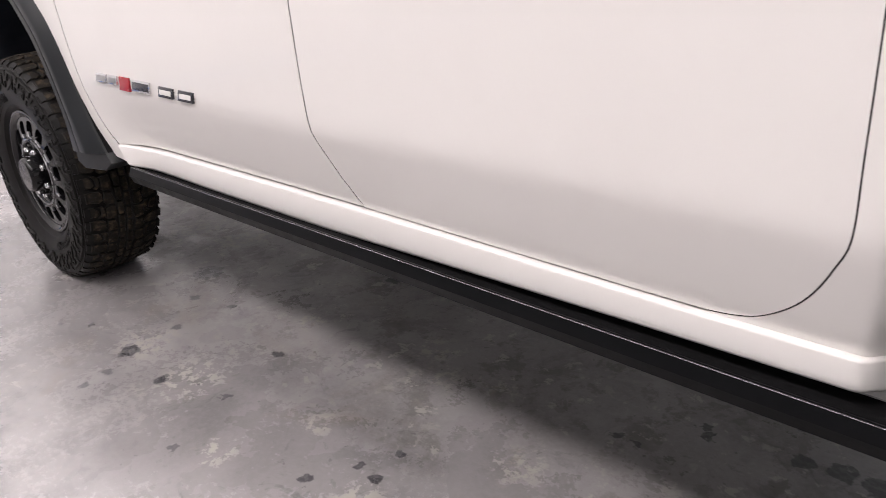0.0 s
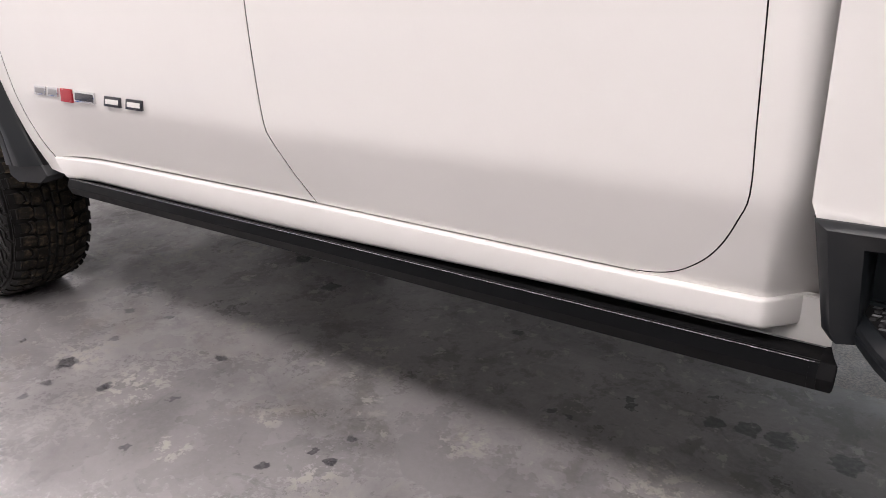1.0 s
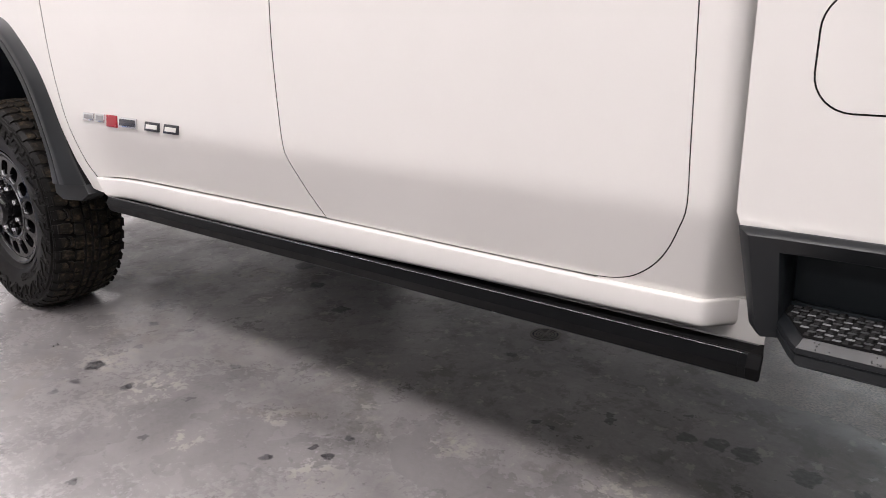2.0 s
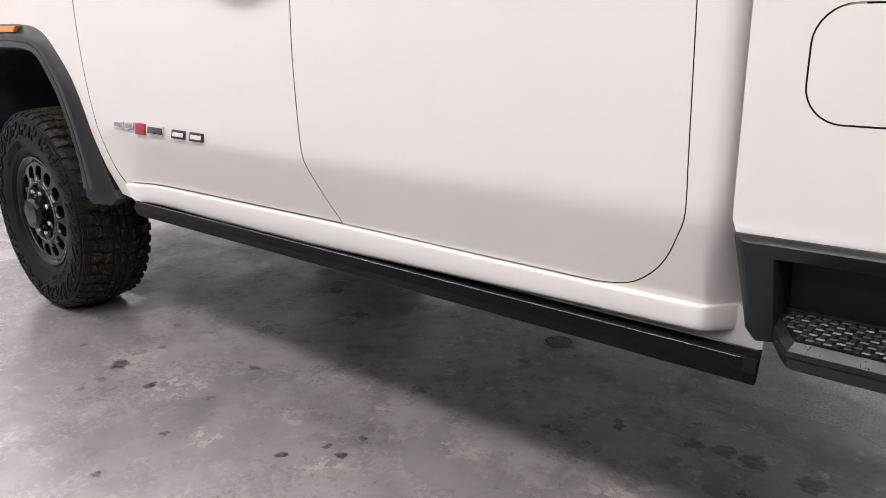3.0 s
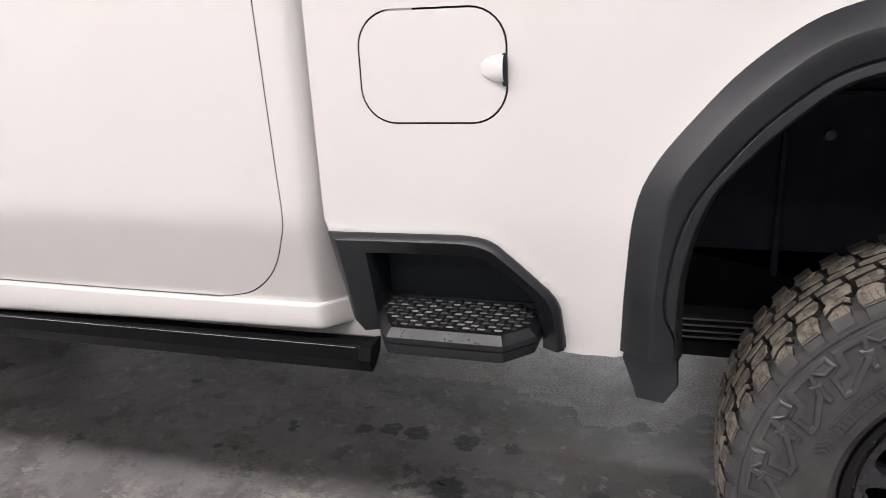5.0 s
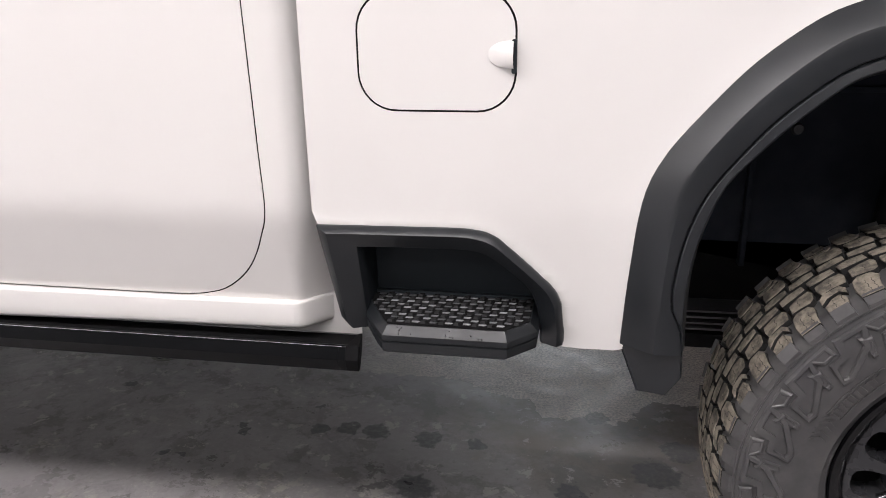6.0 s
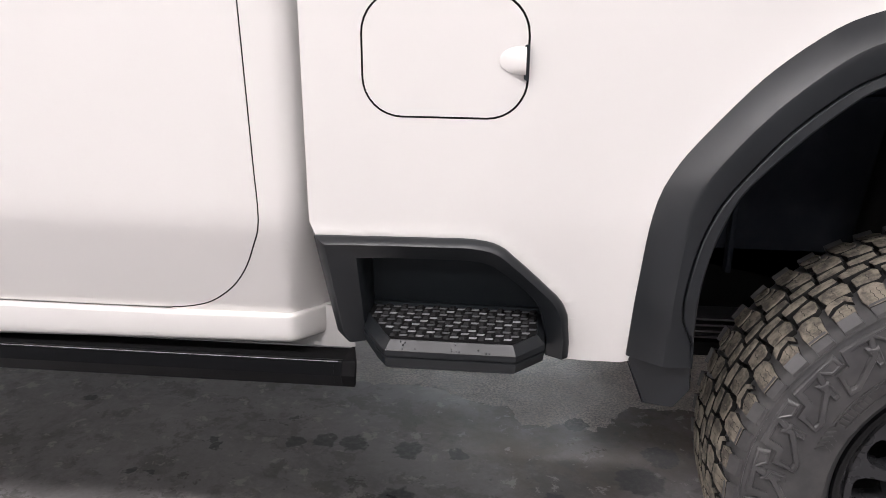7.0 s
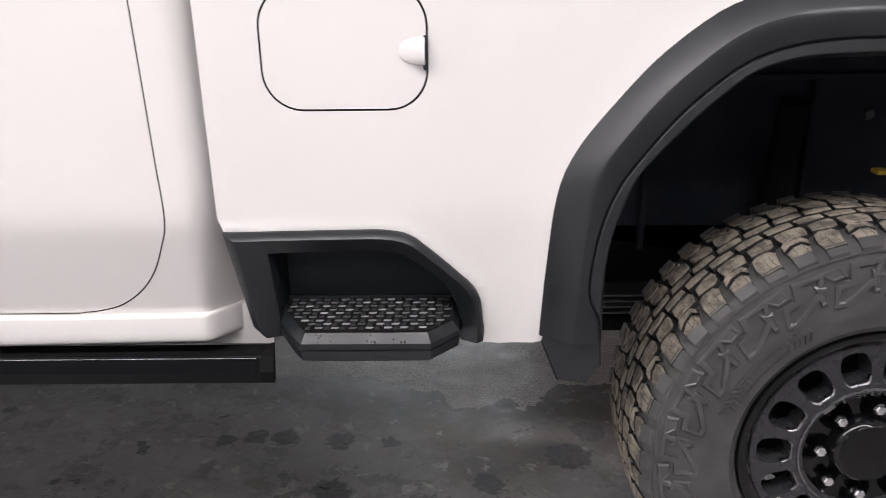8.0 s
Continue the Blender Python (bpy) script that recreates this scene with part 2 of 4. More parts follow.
RIM_FACE = make_plastic("satin_black_wheel_face", (0.0200, 0.0205, 0.0225), (0.0280, 0.0285, 0.0305), 0.28, 300.0, 0.02, 0.5)
# light and dark copies of one plastic, glints and shade in the colour
NUB_GLINT = make_lozenge("glint_black_lozenge", (0.034, 0.036, 0.038), (0.23, 0.235, 0.24), 0.30)
NUB_DARK = make_lozenge("dark_lozenge", (0.004, 0.004, 0.0045), (0.008, 0.008, 0.009), 0.8)
CHROME = make_metal("chrome", (0.75, 0.75, 0.76), 0.12)
DARK_CHROME = make_metal("dark_chrome", (0.10, 0.10, 0.11), 0.22)
SILVER = make_metal("brushed_silver", (0.45, 0.45, 0.45), 0.35)
MILLED = make_metal("milled_edge", (0.26, 0.26, 0.27), 0.30)
LEAF = make_plastic("grey_steel_and_lit_edges", (0.07, 0.07, 0.072), (0.12, 0.12, 0.12), 0.4)
STEEL = make_metal("bare_steel", (0.45, 0.44, 0.42), 0.35)
RED = make_plastic("red_enamel", (0.33, 0.018, 0.030), (0.36, 0.020, 0.032), 0.25, 300.0, 0.02)
AMBER = make_plastic("amber_lens", (0.75, 0.22, 0.03), (0.8, 0.25, 0.035), 0.2, 300.0, 0.02)
IRON = make_metal("cast_iron", (0.20, 0.19, 0.18), 0.5, 0.7)
YELLOW = make_plastic("yellow_paint_mark", (0.6, 0.38, 0.03), (0.55, 0.35, 0.03), 0.5)
# flat black for pad and cap, and shade put into gaps and edges
BLACK_AND_SHADE = make_plastic("flat_black_and_gap_shade", (0.005, 0.005, 0.0055), (0.007, 0.007, 0.0075), 0.8, spec=0.12)
CONCRETE = make_concrete()
WALL = make_wall("white_wall_paint", (0.76, 0.76, 0.76))
GREY = make_wall("grey_wall_paint", (0.22, 0.225, 0.24))
CEIL = make_wall("white_ceiling", (0.5, 0.5, 0.5))
BLUE = make_wall("blue_wall_paint", (0.05, 0.16, 0.42))
GLASS = make_plastic("tinted_cab_glass", (0.012, 0.014, 0.015), (0.013, 0.015, 0.016), 0.05, 300.0, 0.0)
TUBE = Nodes("lamp_diffuser").set(base=(0.9, 0.9, 0.9), emit=(1.0, 0.97, 0.94), emit_strength=4.0).mat


# ---- mesh helpers ----
def part(name, bm, material, parent=None, label="", angle=35, kind=""):
    bmesh.ops.recalc_face_normals(bm, faces=bm.faces)
    me = bpy.data.meshes.new(name)
    bm.to_mesh(me)
    bm.free()
    me.shade_smooth()
    me.set_sharp_from_angle(angle=radians(angle))
    me.materials.append(material)
    if material == PAINT:
        me.materials.append(BLACK_AND_SHADE)
    ob = new(name, me)
    ob.parent = parent
    return tagged(ob, label=label, kind=kind)


def empty(name, x=0.0, y=0.0, z=0.0, parent=None):
    ob = new(name)
    ob.location = (x, y, z)
    ob.empty_display_size = 0.1
    ob.parent = parent
    return ob


def box(bm, x0, x1, y0, y1, z0, z1, bevel=0.0):
    made = bmesh.ops.create_cube(bm, size=1.0)["verts"]
    for v in made:
        v.co = Vector(((x0 + x1) / 2 + v.co.x * (x1 - x0), (y0 + y1) / 2 + v.co.y * (y1 - y0), (z0 + z1) / 2 + v.co.z * (z1 - z0)))
    if bevel:
        edges = {e for v in made for e in v.link_edges}
        bmesh.ops.bevel(bm, geom=list(edges), offset=bevel, segments=2, affect="EDGES", profile=0.6)
    return bm


def smooth_line(points, n=4):
    """Catmull-Rom through the points, n steps a span."""
    p = [np.array(q, float) for q in points]
    p = [2 * p[0] - p[1]] + p + [2 * p[-1] - p[-2]]
    out = []
    for i in range(1, len(p) - 2):
        for k in range(n):
            t = k / n
            out.append(0.5 * (2 * p[i] + (p[i + 1] - p[i - 1]) * t + (2 * p[i - 1] - 5 * p[i] + 4 * p[i + 1] - p[i + 2]) * t * t
                              + (3 * p[i] - p[i - 1] - 3 * p[i + 1] + p[i + 2]) * t ** 3))
    out.append(p[-2])
    return [tuple(q) for q in out]


def inset(outline, d):
    """A closed outline moved inwards by d."""
    p = np.array(outline, float)
    if np.sum(p[:, 0] * np.roll(p[:, 1], -1) - np.roll(p[:, 0], -1) * p[:, 1]) < 0:
        p = p[::-1]
    a, b = p - np.roll(p, 1, 0), np.roll(p, -1, 0) - p
    a, b = a / np.linalg.norm(a, axis=1)[:, None], b / np.linalg.norm(b, axis=1)[:, None]
    na, nb = np.c_[-a[:, 1], a[:, 0]], np.c_[-b[:, 1], b[:, 0]]
    m = na + nb
    m /= np.maximum(np.linalg.norm(m, axis=1), 1e-6)[:, None]
    scale = d / np.clip(np.sum(m * na, 1), 0.4, 1)
    return [tuple(q) for q in p + m * scale[:, None]]


def sheet(outline, depth, holes=(), thick=0.02, dz=0.02, dx=0.08, lip=0.0016):
    """A panel over an outline in x and z, on the surface y = depth(x, z), with rounded, turned-in edges."""
    bm = bmesh.new()
    for loop in (outline, *holes):
        vs = [bm.verts.new((x, 0, z)) for x, z in loop]
        for i in range(len(vs)):
            bm.edges.new((vs[i - 1], vs[i]))
    bmesh.ops.triangle_fill(bm, use_beauty=True, use_dissolve=False, edges=bm.edges[:])
    xs, zs = [v.co.x for v in bm.verts], [v.co.z for v in bm.verts]
    for lo, hi, step, axis in ((min(zs), max(zs), dz, (0, 0, 1)), (min(xs), max(xs), dx, (1, 0, 0))):
        for i in range(1, int((hi - lo) / step) + 1):
            at = lo + i * step
            bmesh.ops.bisect_plane(bm, geom=bm.verts[:] + bm.edges[:] + bm.faces[:], plane_co=Vector(axis) * at, plane_no=axis, dist=1e-5)
    for v in bm.verts:
        v.co.y = depth(v.co.x, v.co.z)
    rim = [e for e in bm.edges if len(e.link_faces) == 1]
    for step in (lip, thick):
        grown = bmesh.ops.extrude_edge_only(bm, edges=rim)["geom"]
        for f in grown:
            if isinstance(f, bmesh.types.BMFace):
                # turned-in edges use the black slot: shade of the seam as colour
                f.material_index = 1 if step == thick else 0
        for v in grown:
            if isinstance(v, bmesh.types.BMVert):
                v.co.y += step
        rim = [e for e in grown if isinstance(e, bmesh.types.BMEdge) and len(e.link_faces) == 1]
    return bm


def loft(rows, close_u=False, close_v=False, caps=False):
    """A skin over rows of points."""
    bm = bmesh.new()
    grid = [[bm.verts.new(p) for p in row] for row in rows]
    n, m = len(grid), len(grid[0])
    for i in range(n if close_u else n - 1):
        for j in range(m if close_v else m - 1):
            bm.faces.new((grid[i][j], grid[(i + 1) % n][j], grid[(i + 1) % n][(j + 1) % m], grid[i][(j + 1) % m]))
    if caps:
        bm.faces.new(grid[0]), bm.faces.new(grid[-1])
    return bm


def prism(outline, y0, y1, bevel=0.0):
    """An outline in x and z, solid from y0 to y1, with its edges at y0 bevelled."""
    bm = bmesh.new()
    a = [bm.verts.new((x, y0, z)) for x, z in outline]
    face = bm.faces.new(a)
    b = [bm.verts.new((x, y1, z)) for x, z in outline]
    bm.faces.new(b)
    for i in range(len(a)):
        bm.faces.new((a[i - 1], a[i], b[i], b[i - 1]))
    if bevel:
        bmesh.ops.bevel(bm, geom=list(face.edges), offset=bevel, segments=2, affect="EDGES", profile=0.6)
    return bm


# ---- the room ----
def room():
    x0, x1, y0, y1, h = -4.55, 8.0, -6.5, 8.0, 4.2
    bm = box(bmesh.new(), x0 - 0.2, x1 + 0.2, y0 - 0.2, y1 + 8.0, -0.2, 0.0)
    tagged(part("floor", bm, CONCRETE), "stained grey sealed concrete workshop floor", "floor", kind="structure")
    bm = box(bmesh.new(), x0, x1, y0, y1, h, h + 0.2)
    tagged(part("ceiling", bm, CEIL), "plain white ceiling over the workshop", "ceiling", kind="structure")
    for name, b in (("wall_west", (x0 - 0.2, x0, y0, y1)), ("wall_east", (x1, x1 + 0.2, y0, y1)), ("wall_south", (x0 - 0.2, x1 + 0.2, y0 - 0.2, y0))):
        bm = box(bmesh.new(), *b, 0.0, h)
        white = name != "wall_south"
        tagged(part(name, bm, WALL if white else GREY), "smooth white painted workshop wall" if white else "smooth grey painted workshop wall", "wall", kind="structure")
    bm = box(bmesh.new(), x0 - 0.2, -0.4, y1, y1 + 0.2, 0.0, h)
    box(bm, 4.2, x1 + 0.2, y1, y1 + 0.2, 0.0, h)
    box(bm, -0.4, 4.2, y1, y1 + 0.2, 3.95, h)
    tagged(part("wall_north", bm, WALL), "white painted wall with an open vehicle door", "wall", kind="structure")
    bm = box(bmesh.new(), x0 + 0.012, -0.4, y1 - 0.012, y1, 0.012, 0.09, 0.003)
    tagged(part("baseboard", bm, BLUE), "blue painted strip along the wall foot", "baseboard", kind="structure")
    bm = box(bmesh.new(), x0, x0 + 0.012, y0, y1, 0.012, 0.09, 0.003)
    tagged(part("baseboard", bm, BLUE), "blue painted strip along the wall foot", "baseboard", kind="structure")


def ceiling_light(x, y):
    root = empty("ceiling_light", x, y, LAMP_Z)
    tagged(root, "long white strip light fixed to the ceiling", "ceiling light", group="strip lights on the ceiling")
    part("frame", box(bmesh.new(), -1.45, 1.45, -0.38, 0.38, 0.0, 0.1, 0.01), CEIL, root)
    part("diffuser", box(bmesh.new(), -1.42, 1.42, -0.35, 0.35, -0.02, 0.004, 0.008), TUBE, root)
    return root


room()
lamp = ceiling_light(-2.6, -2.15)
# the row at y -5.2 only houses the added fill
for ly in (-2.15, 4.6, -5.2):
    for lx in (-2.6, 0.4, 3.4):
        if (lx, ly) not in ((-2.6, -2.15), (0.4, 4.6)):
            copy_thing(lamp, pose(lx, ly, LAMP_Z))
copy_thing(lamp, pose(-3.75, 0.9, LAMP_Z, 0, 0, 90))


# ---- the truck ----
HUB_F, HUB_R, HUB_Z, FAR = -2.11, 1.965, 0.424, 2.06   # axles, and the y of the other flank


def flank(x, z):
    """Depth of the body side: a nearly upright wall, a soft crease, and a tuck below it."""
    crease = 0.838 + 0.004 * x
    up = z - crease
    y = -0.006 - 0.009 * math.sin(min(max(up, 0.0) / 0.5, 1.0) * math.pi / 2)
    if up > 0.42:
        y += (up - 0.42) ** 2 * 0.5
    s = 0.010
    ahead = min(max((-1.15 - x) / 0.4, 0.0), 1.0)
    y += 0.36 * (1 - 0.75 * ahead * ahead * (3 - 2 * ahead)) * s * math.log1p(math.exp(min(-up / s, 40.0)))
    return y


def cab_side(x, z):
    """The cab's flank turns in at its rear corner."""
    turn = 0.764 + 0.024 * min(max((z - 0.66) / 0.25, 0.0), 1.0)
    s = 0.003 + 0.003 * min(max((z - 0.66) / 0.15, 0.0), 1.0)
    y = flank(x, z) + 1.15 * s * math.log1p(math.exp(min((x - turn) / s, 40.0)))
    return y


def bed_flank(x, z):
    """The bed hardly tucks in below the crease."""
    upright = flank(x, max(z, 0.845))
    return upright + 0.42 * (flank(x, z) - upright)


def bed_side(x, z):
    """The bed's flank swells a little towards the wheel arch."""
    d = math.hypot((x - HUB_R), (z - 0.62))
    y = bed_flank(x, z) - 0.014 * max(0.0, 1 - abs(d - 0.60) / 0.1) ** 2
    # a rounded flange that rises towards the step's trim
    near = min(math.hypot(x - a[0] - (b[0] - a[0]) * k, z - a[1] - (b[1] - a[1]) * k) for a, b, k in
               ((a, b, min(max(((x - a[0]) * (b[0] - a[0]) + (z - a[1]) * (b[1] - a[1])) / ((b[0] - a[0]) ** 2 + (b[1] - a[1]) ** 2), 0.0), 1.0)) for a, b in zip(STEP_OUT[3:12], STEP_OUT[4:13])))
    return y - 0.0055 * max(0.0, 1 - near / 0.032) ** 2


SEAM_A = smooth_line([(-1.530, 1.30), (-1.531, 1.15), (-1.526, 1.03), (-1.508, 0.90), (-1.478, 0.79), (-1.436, 0.69), (-1.398, 0.632)])
SEAM_B = smooth_line([(-0.344, 1.30), (-0.353, 1.13), (-0.353, 1.0), (-0.350, 0.90), (-0.345, 0.832)]) + [(-0.335, 0.800), (-0.305, 0.725), (-0.266, 0.653)]
SEAM_C = smooth_line([(0.726, 1.30), (0.731, 1.10), (0.734, 0.95), (0.735, 0.848), (0.717, 0.795), (0.692, 0.745), (0.660, 0.705), (0.617, 0.673), (0.575, 0.659), (0.53, 0.653)])
SILL = smooth_line([(-1.398, 0.632), (-1.32, 0.640), (-1.23, 0.643), (-1.0, 0.646), (-0.6, 0.650), (-0.266, 0.653), (0.2, 0.652), (0.53, 0.652)], 3)


def sill_z(x):
    return float(np.interp(x, [p[0] for p in SILL], [p[1] for p in SILL])) if x < 0.53 else 0.652 + 0.004 * (x - 0.53) / 0.3


def arch(right, hub):
    """A wheel arch's line, given from its foot to its top, mirrored at the hub."""
    return [(hub + dx, z) for dx, z in right] + [(hub - dx, z) for dx, z in right[-2::-1]]


REAR_OUT = [(-0.608, 0.628), (-0.606, 0.680), (-0.604, 0.731), (-0.600, 0.790), (-0.595, 0.855), (-0.586, 0.905), (-0.572, 0.942), (-0.545, 0.987), (-0.500, 1.045),
            (-0.455, 1.097), (-0.412, 1.136), (-0.364, 1.171), (-0.325, 1.191), (-0.270, 1.209), (-0.200, 1.217), (-0.100, 1.220), (0, 1.221)]
REAR_RIDGE = [(-0.556, 0.640), (-0.555, 0.700), (-0.552, 0.765), (-0.545, 0.857), (-0.527, 0.935), (-0.487, 0.996), (-0.436, 1.056), (-0.381, 1.106), (-0.335, 1.139),
              (-0.284, 1.159), (-0.227, 1.168), (-0.171, 1.171), (-0.100, 1.172), (0, 1.172)]
REAR_GROOVE = [(-0.514, 0.642), (-0.516, 0.686), (-0.532, 0.714), (-0.537, 0.745), (-0.533, 0.790), (-0.522, 0.850), (-0.499, 0.910), (-0.458, 0.970), (-0.408, 1.030), (-0.352, 1.079), (-0.320, 1.100),
               (-0.278, 1.117), (-0.222, 1.128), (-0.160, 1.132), (0, 1.134)]
REAR_IN = [(-0.503, 0.642), (-0.505, 0.700), (-0.503, 0.778), (-0.490, 0.850), (-0.464, 0.920), (-0.430, 0.963), (-0.386, 1.010), (-0.345, 1.047), (-0.304, 1.078),
           (-0.251, 1.095), (-0.197, 1.100), (-0.123, 1.102), (0, 1.103)]
FRONT_OUT = [(0.665, 0.605), (0.640, 0.650), (0.612, 0.700), (0.577, 0.785), (0.540, 0.887), (0.500, 0.975), (0.465, 1.030), (0.400, 1.100),
             (0.330, 1.161), (0.286, 1.183), (0.217, 1.201), (0.090, 1.210), (0, 1.211)]
FRONT_IN = [(0.505, 0.600), (0.503, 0.652), (0.496, 0.706), (0.473, 0.779), (0.447, 0.845), (0.419, 0.903), (0.389, 0.954), (0.337, 1.016),
            (0.283, 1.069), (0.219, 1.095), (0.117, 1.103), (0, 1.103)]

# the bed step's trim: outer line and the opening's line, point for point
STEP_OUT = [(0.872, 0.631), (0.858, 0.648), (0.843, 0.739), (0.828, 0.829), (0.95, 0.831), (1.03, 0.832), (1.098, 0.832), (1.139, 0.822), (1.167, 0.800),
            (1.216, 0.754), (1.245, 0.724), (1.258, 0.698), (1.263, 0.649), (1.263, 0.617)]
STEP_IN = [(0.914, 0.628), (0.911, 0.650), (0.908, 0.72), (0.905, 0.788), (0.95, 0.790), (1.02, 0.791), (1.085, 0.791), (1.118, 0.786), (1.140, 0.774),
           (1.176, 0.745), (1.203, 0.716), (1.214, 0.686), (1.221, 0.649), (1.221, 0.617)]


def rounded(x0, x1, z0, z1, r, n=8):
    out = []
    for cx, cz, a in ((x1 - r, z0 + r, -90), (x1 - r, z1 - r, 0), (x0 + r, z1 - r, 90), (x0 + r, z0 + r, 180)):
        out += [(cx + r * math.cos(radians(a + 90 * k / n)), cz + r * math.sin(radians(a + 90 * k / n))) for k in range(n + 1)]
    return out


def body_panels(truck):
    top = 1.42
    gap = 0.0013
    front_door = [(SEAM_A[0][0], top)] + SEAM_A + [p for p in SILL if -1.39 < p[0] < -0.28] + SEAM_B[::-1] + [(SEAM_B[0][0], top)]
    part("front_door", sheet(inset(front_door, 0.0030), cab_side), PAINT, truck, "white front door with a soft lower crease")
    rear_door = [(SEAM_B[0][0], top)] + SEAM_B + [p for p in SILL if -0.26 < p[0] < 0.52] + SEAM_C[::-1] + [(SEAM_C[0][0], top)]
    part("rear_door", sheet(inset(rear_door, gap), cab_side), PAINT, truck, "white rear door with a rounded lower corner")
    corner = [(SEAM_C[0][0], top)] + SEAM_C + [(0.545, 0.648), (0.60, 0.646), (0.68, 0.646), (0.75, 0.646), (0.80, 0.646), (0.845, 0.646), (0.845, top)]
    part("cab_corner", sheet(inset(corner, gap), cab_side, dx=0.008), PAINT, truck, "white cab corner behind the rear door")
    fender = [(-2.95, top), (-2.95, 0.8), (-2.78, 0.7)] + [(x, z) for x, z in inset_arch(arch(FRONT_OUT, HUB_F)[::-1])] + \
             [(-1.44, 0.586), (-1.40, 0.574), (-1.348, 0.580)] + SEAM_A[::-1] + [(SEAM_A[0][0], top)]
    part("front_fender", sheet(inset(fender, 0.0032), cab_side), PAINT, truck, "white front fender above a black flare")
    # rocker: a rounded sill under the doors
    rows = []
    xs = list(np.linspace(-1.345, -1.2, 6)) + list(np.linspace(-1.1, 0.70, 22)) + list(np.linspace(0.73, 0.86, 14))
    for x in xs:
        zt = sill_z(x) - 0.0022
        low = float(np.interp(x, (-1.4, -0.93, -0.4, 0.0, 0.4, 0.77), (0.574, 0.569, 0.570, 0.581, 0.591, 0.598))) - 0.003
        turn = cab_side(x, 0.66) - flank(x, 0.66)
        q = []
        for dy, t in ((0.075, 0.0), (0.0540, 0.0), (0.0495, 0.020), (0.0475, 0.055), (0.0470, 0.10), (0.0469, 0.30), (0.0469, 0.50), (0.0471, 0.68), (0.0478, 0.82), (0.0498, 0.91), (0.0550, 0.97), (0.064, 1.0), (0.088, 1.015), (0.12, 1.02), (0.20, 1.02), (0.20, 0.4)):
            dy += flank(x, 0.652) - 0.061
            q.append((x - 0.052 * (1 - t) * max(0.0, 1 - (x + 1.345) / 0.09), min(dy + turn, max(dy, 0.1225)), zt + (low - zt) * t))
        rows.append(q)
    part("rocker_panel", loft(rows, caps=True), PAINT, truck, "rounded white sill panel", 50)
    bed = [(0.8225, top), (0.8225, 0.850), (0.834, 0.823)] + [(x + 0.004, z - 0.008) for x, z in STEP_OUT[4:9]] + [(x - 0.008, z - 0.006) for x, z in STEP_OUT[9:13]] + \
          [(1.254, 0.606), (1.29, 0.604), (1.350, 0.609)] + inset_arch(arch(REAR_OUT, HUB_R)) + [(2.60, 0.60), (3.3, 0.66), (3.3, top)]
    hole = rounded(0.917, 1.1735, 1.0255, 1.2135, 0.062)
    part("bed_side", sheet(inset(bed, 0.0), bed_side, [hole[::-1]], dx=0.015, dz=0.01), PAINT, truck, "white pickup bed side")
    bm = sheet(inset(hole, 0.0034), lambda x, z: bed_side(x, z) - 0.0005, dx=0.02)
    flap = part("fuel_door", bm, PAINT, truck, "rounded white fuel filler door")
    # finger pull: a scooped bump by the edge of the flap
    rows = []
    for i in range(13):
        u = i / 12
        x = 1.128 + 0.0405 * u
        h = 0.021 * math.sqrt(max(1 - (1 - u) ** 2.2, 0)) + 0.0005
        d = 0.017 * u ** 1.3
        rows.append([(x, -0.0145 - d * math.cos(a) ** 0.8, 1.1155 + h * math.sin(a)) for a in np.linspace(-math.pi / 2 + 1e-3, math.pi / 2 - 1e-3, 11)])
    part("finger_pull", loft(rows), PAINT, flap, "moulded white finger pull")
    # solid dark strip stands for the shade in the finger opening
    part("pull_shadow_gap", prism(rounded(1.1655, 1.1735, 1.087, 1.139, 0.0035, 3), -0.0205, -0.005), RECESS, flap, "dark strip for the shaded opening at the finger pull")
    rows = []
    for x in (-1.25, -0.30, 0.45, 0.62, 0.70, 0.76, 0.80, 0.868):
        y = float(np.interp(x, (0.62, 0.76), (0.098, 0.106)))
        low = float(np.interp(x, (-1.25, 0.62, 0.80), (0.561, 0.570, 0.5675)))
        rows.append([(x, y, low + 0.0015), (x, y + 0.002, low), (x, y + 0.006, low), (x, y + 0.006, low + 0.085), (x, y, low + 0.085)])
    part("pinch_weld", loft(rows, close_v=True, caps=True), PAINT, truck, "white seam flange under the sill")
    # gap backing behind the seams
    bm = box(bmesh.new(), -1.7, 0.748, 0.10, 0.13, 0.645, 1.42)
    box(bm, 0.95, 1.32, 0.18, 0.20, 0.62, 1.40)
    part("inner_structure", bm, UNDER, truck, "dark structure behind the door gaps")
    return top


def inset_arch(line):
    """The panel's edge under the flare."""
    hub = (line[0][0] + line[-1][0]) / 2
    return [(hub + (x - hub) * 0.985, z - 0.012) for x, z in smooth_line(line, 2)]


# section of a flare: band (0 outer bevel, 1 face, 2 inner lip), place in the band, depth, share of the groove
FLARE = [(0, 0.0, 0.045, 0), (0, 0.0, -0.001, 0), (0, 0.035, -0.003, 0), (0, 0.042, -0.0125, 0), (0, 0.11, -0.0165, 0), (0, 0.90, -0.0475, 0), (0, 1.0, -0.0508, 0), (1, 0.15, -0.0525, 0), (1, 0.90, -0.0530, 0), (1, 0.95, -0.0525, 0),
         (1, 1.0, -0.0525, 1), (2, 0.06, -0.0525, 1), (2, 0.10, -0.0530, 0), (2, 0.15, -0.0548, 0), (2, 0.60, -0.0575, 0), (2, 0.66, -0.0568, 0), (2, 0.72, -0.053, 0), (2, 1.0, -0.020, 0), (2, 1.0, 0.06, 0)]


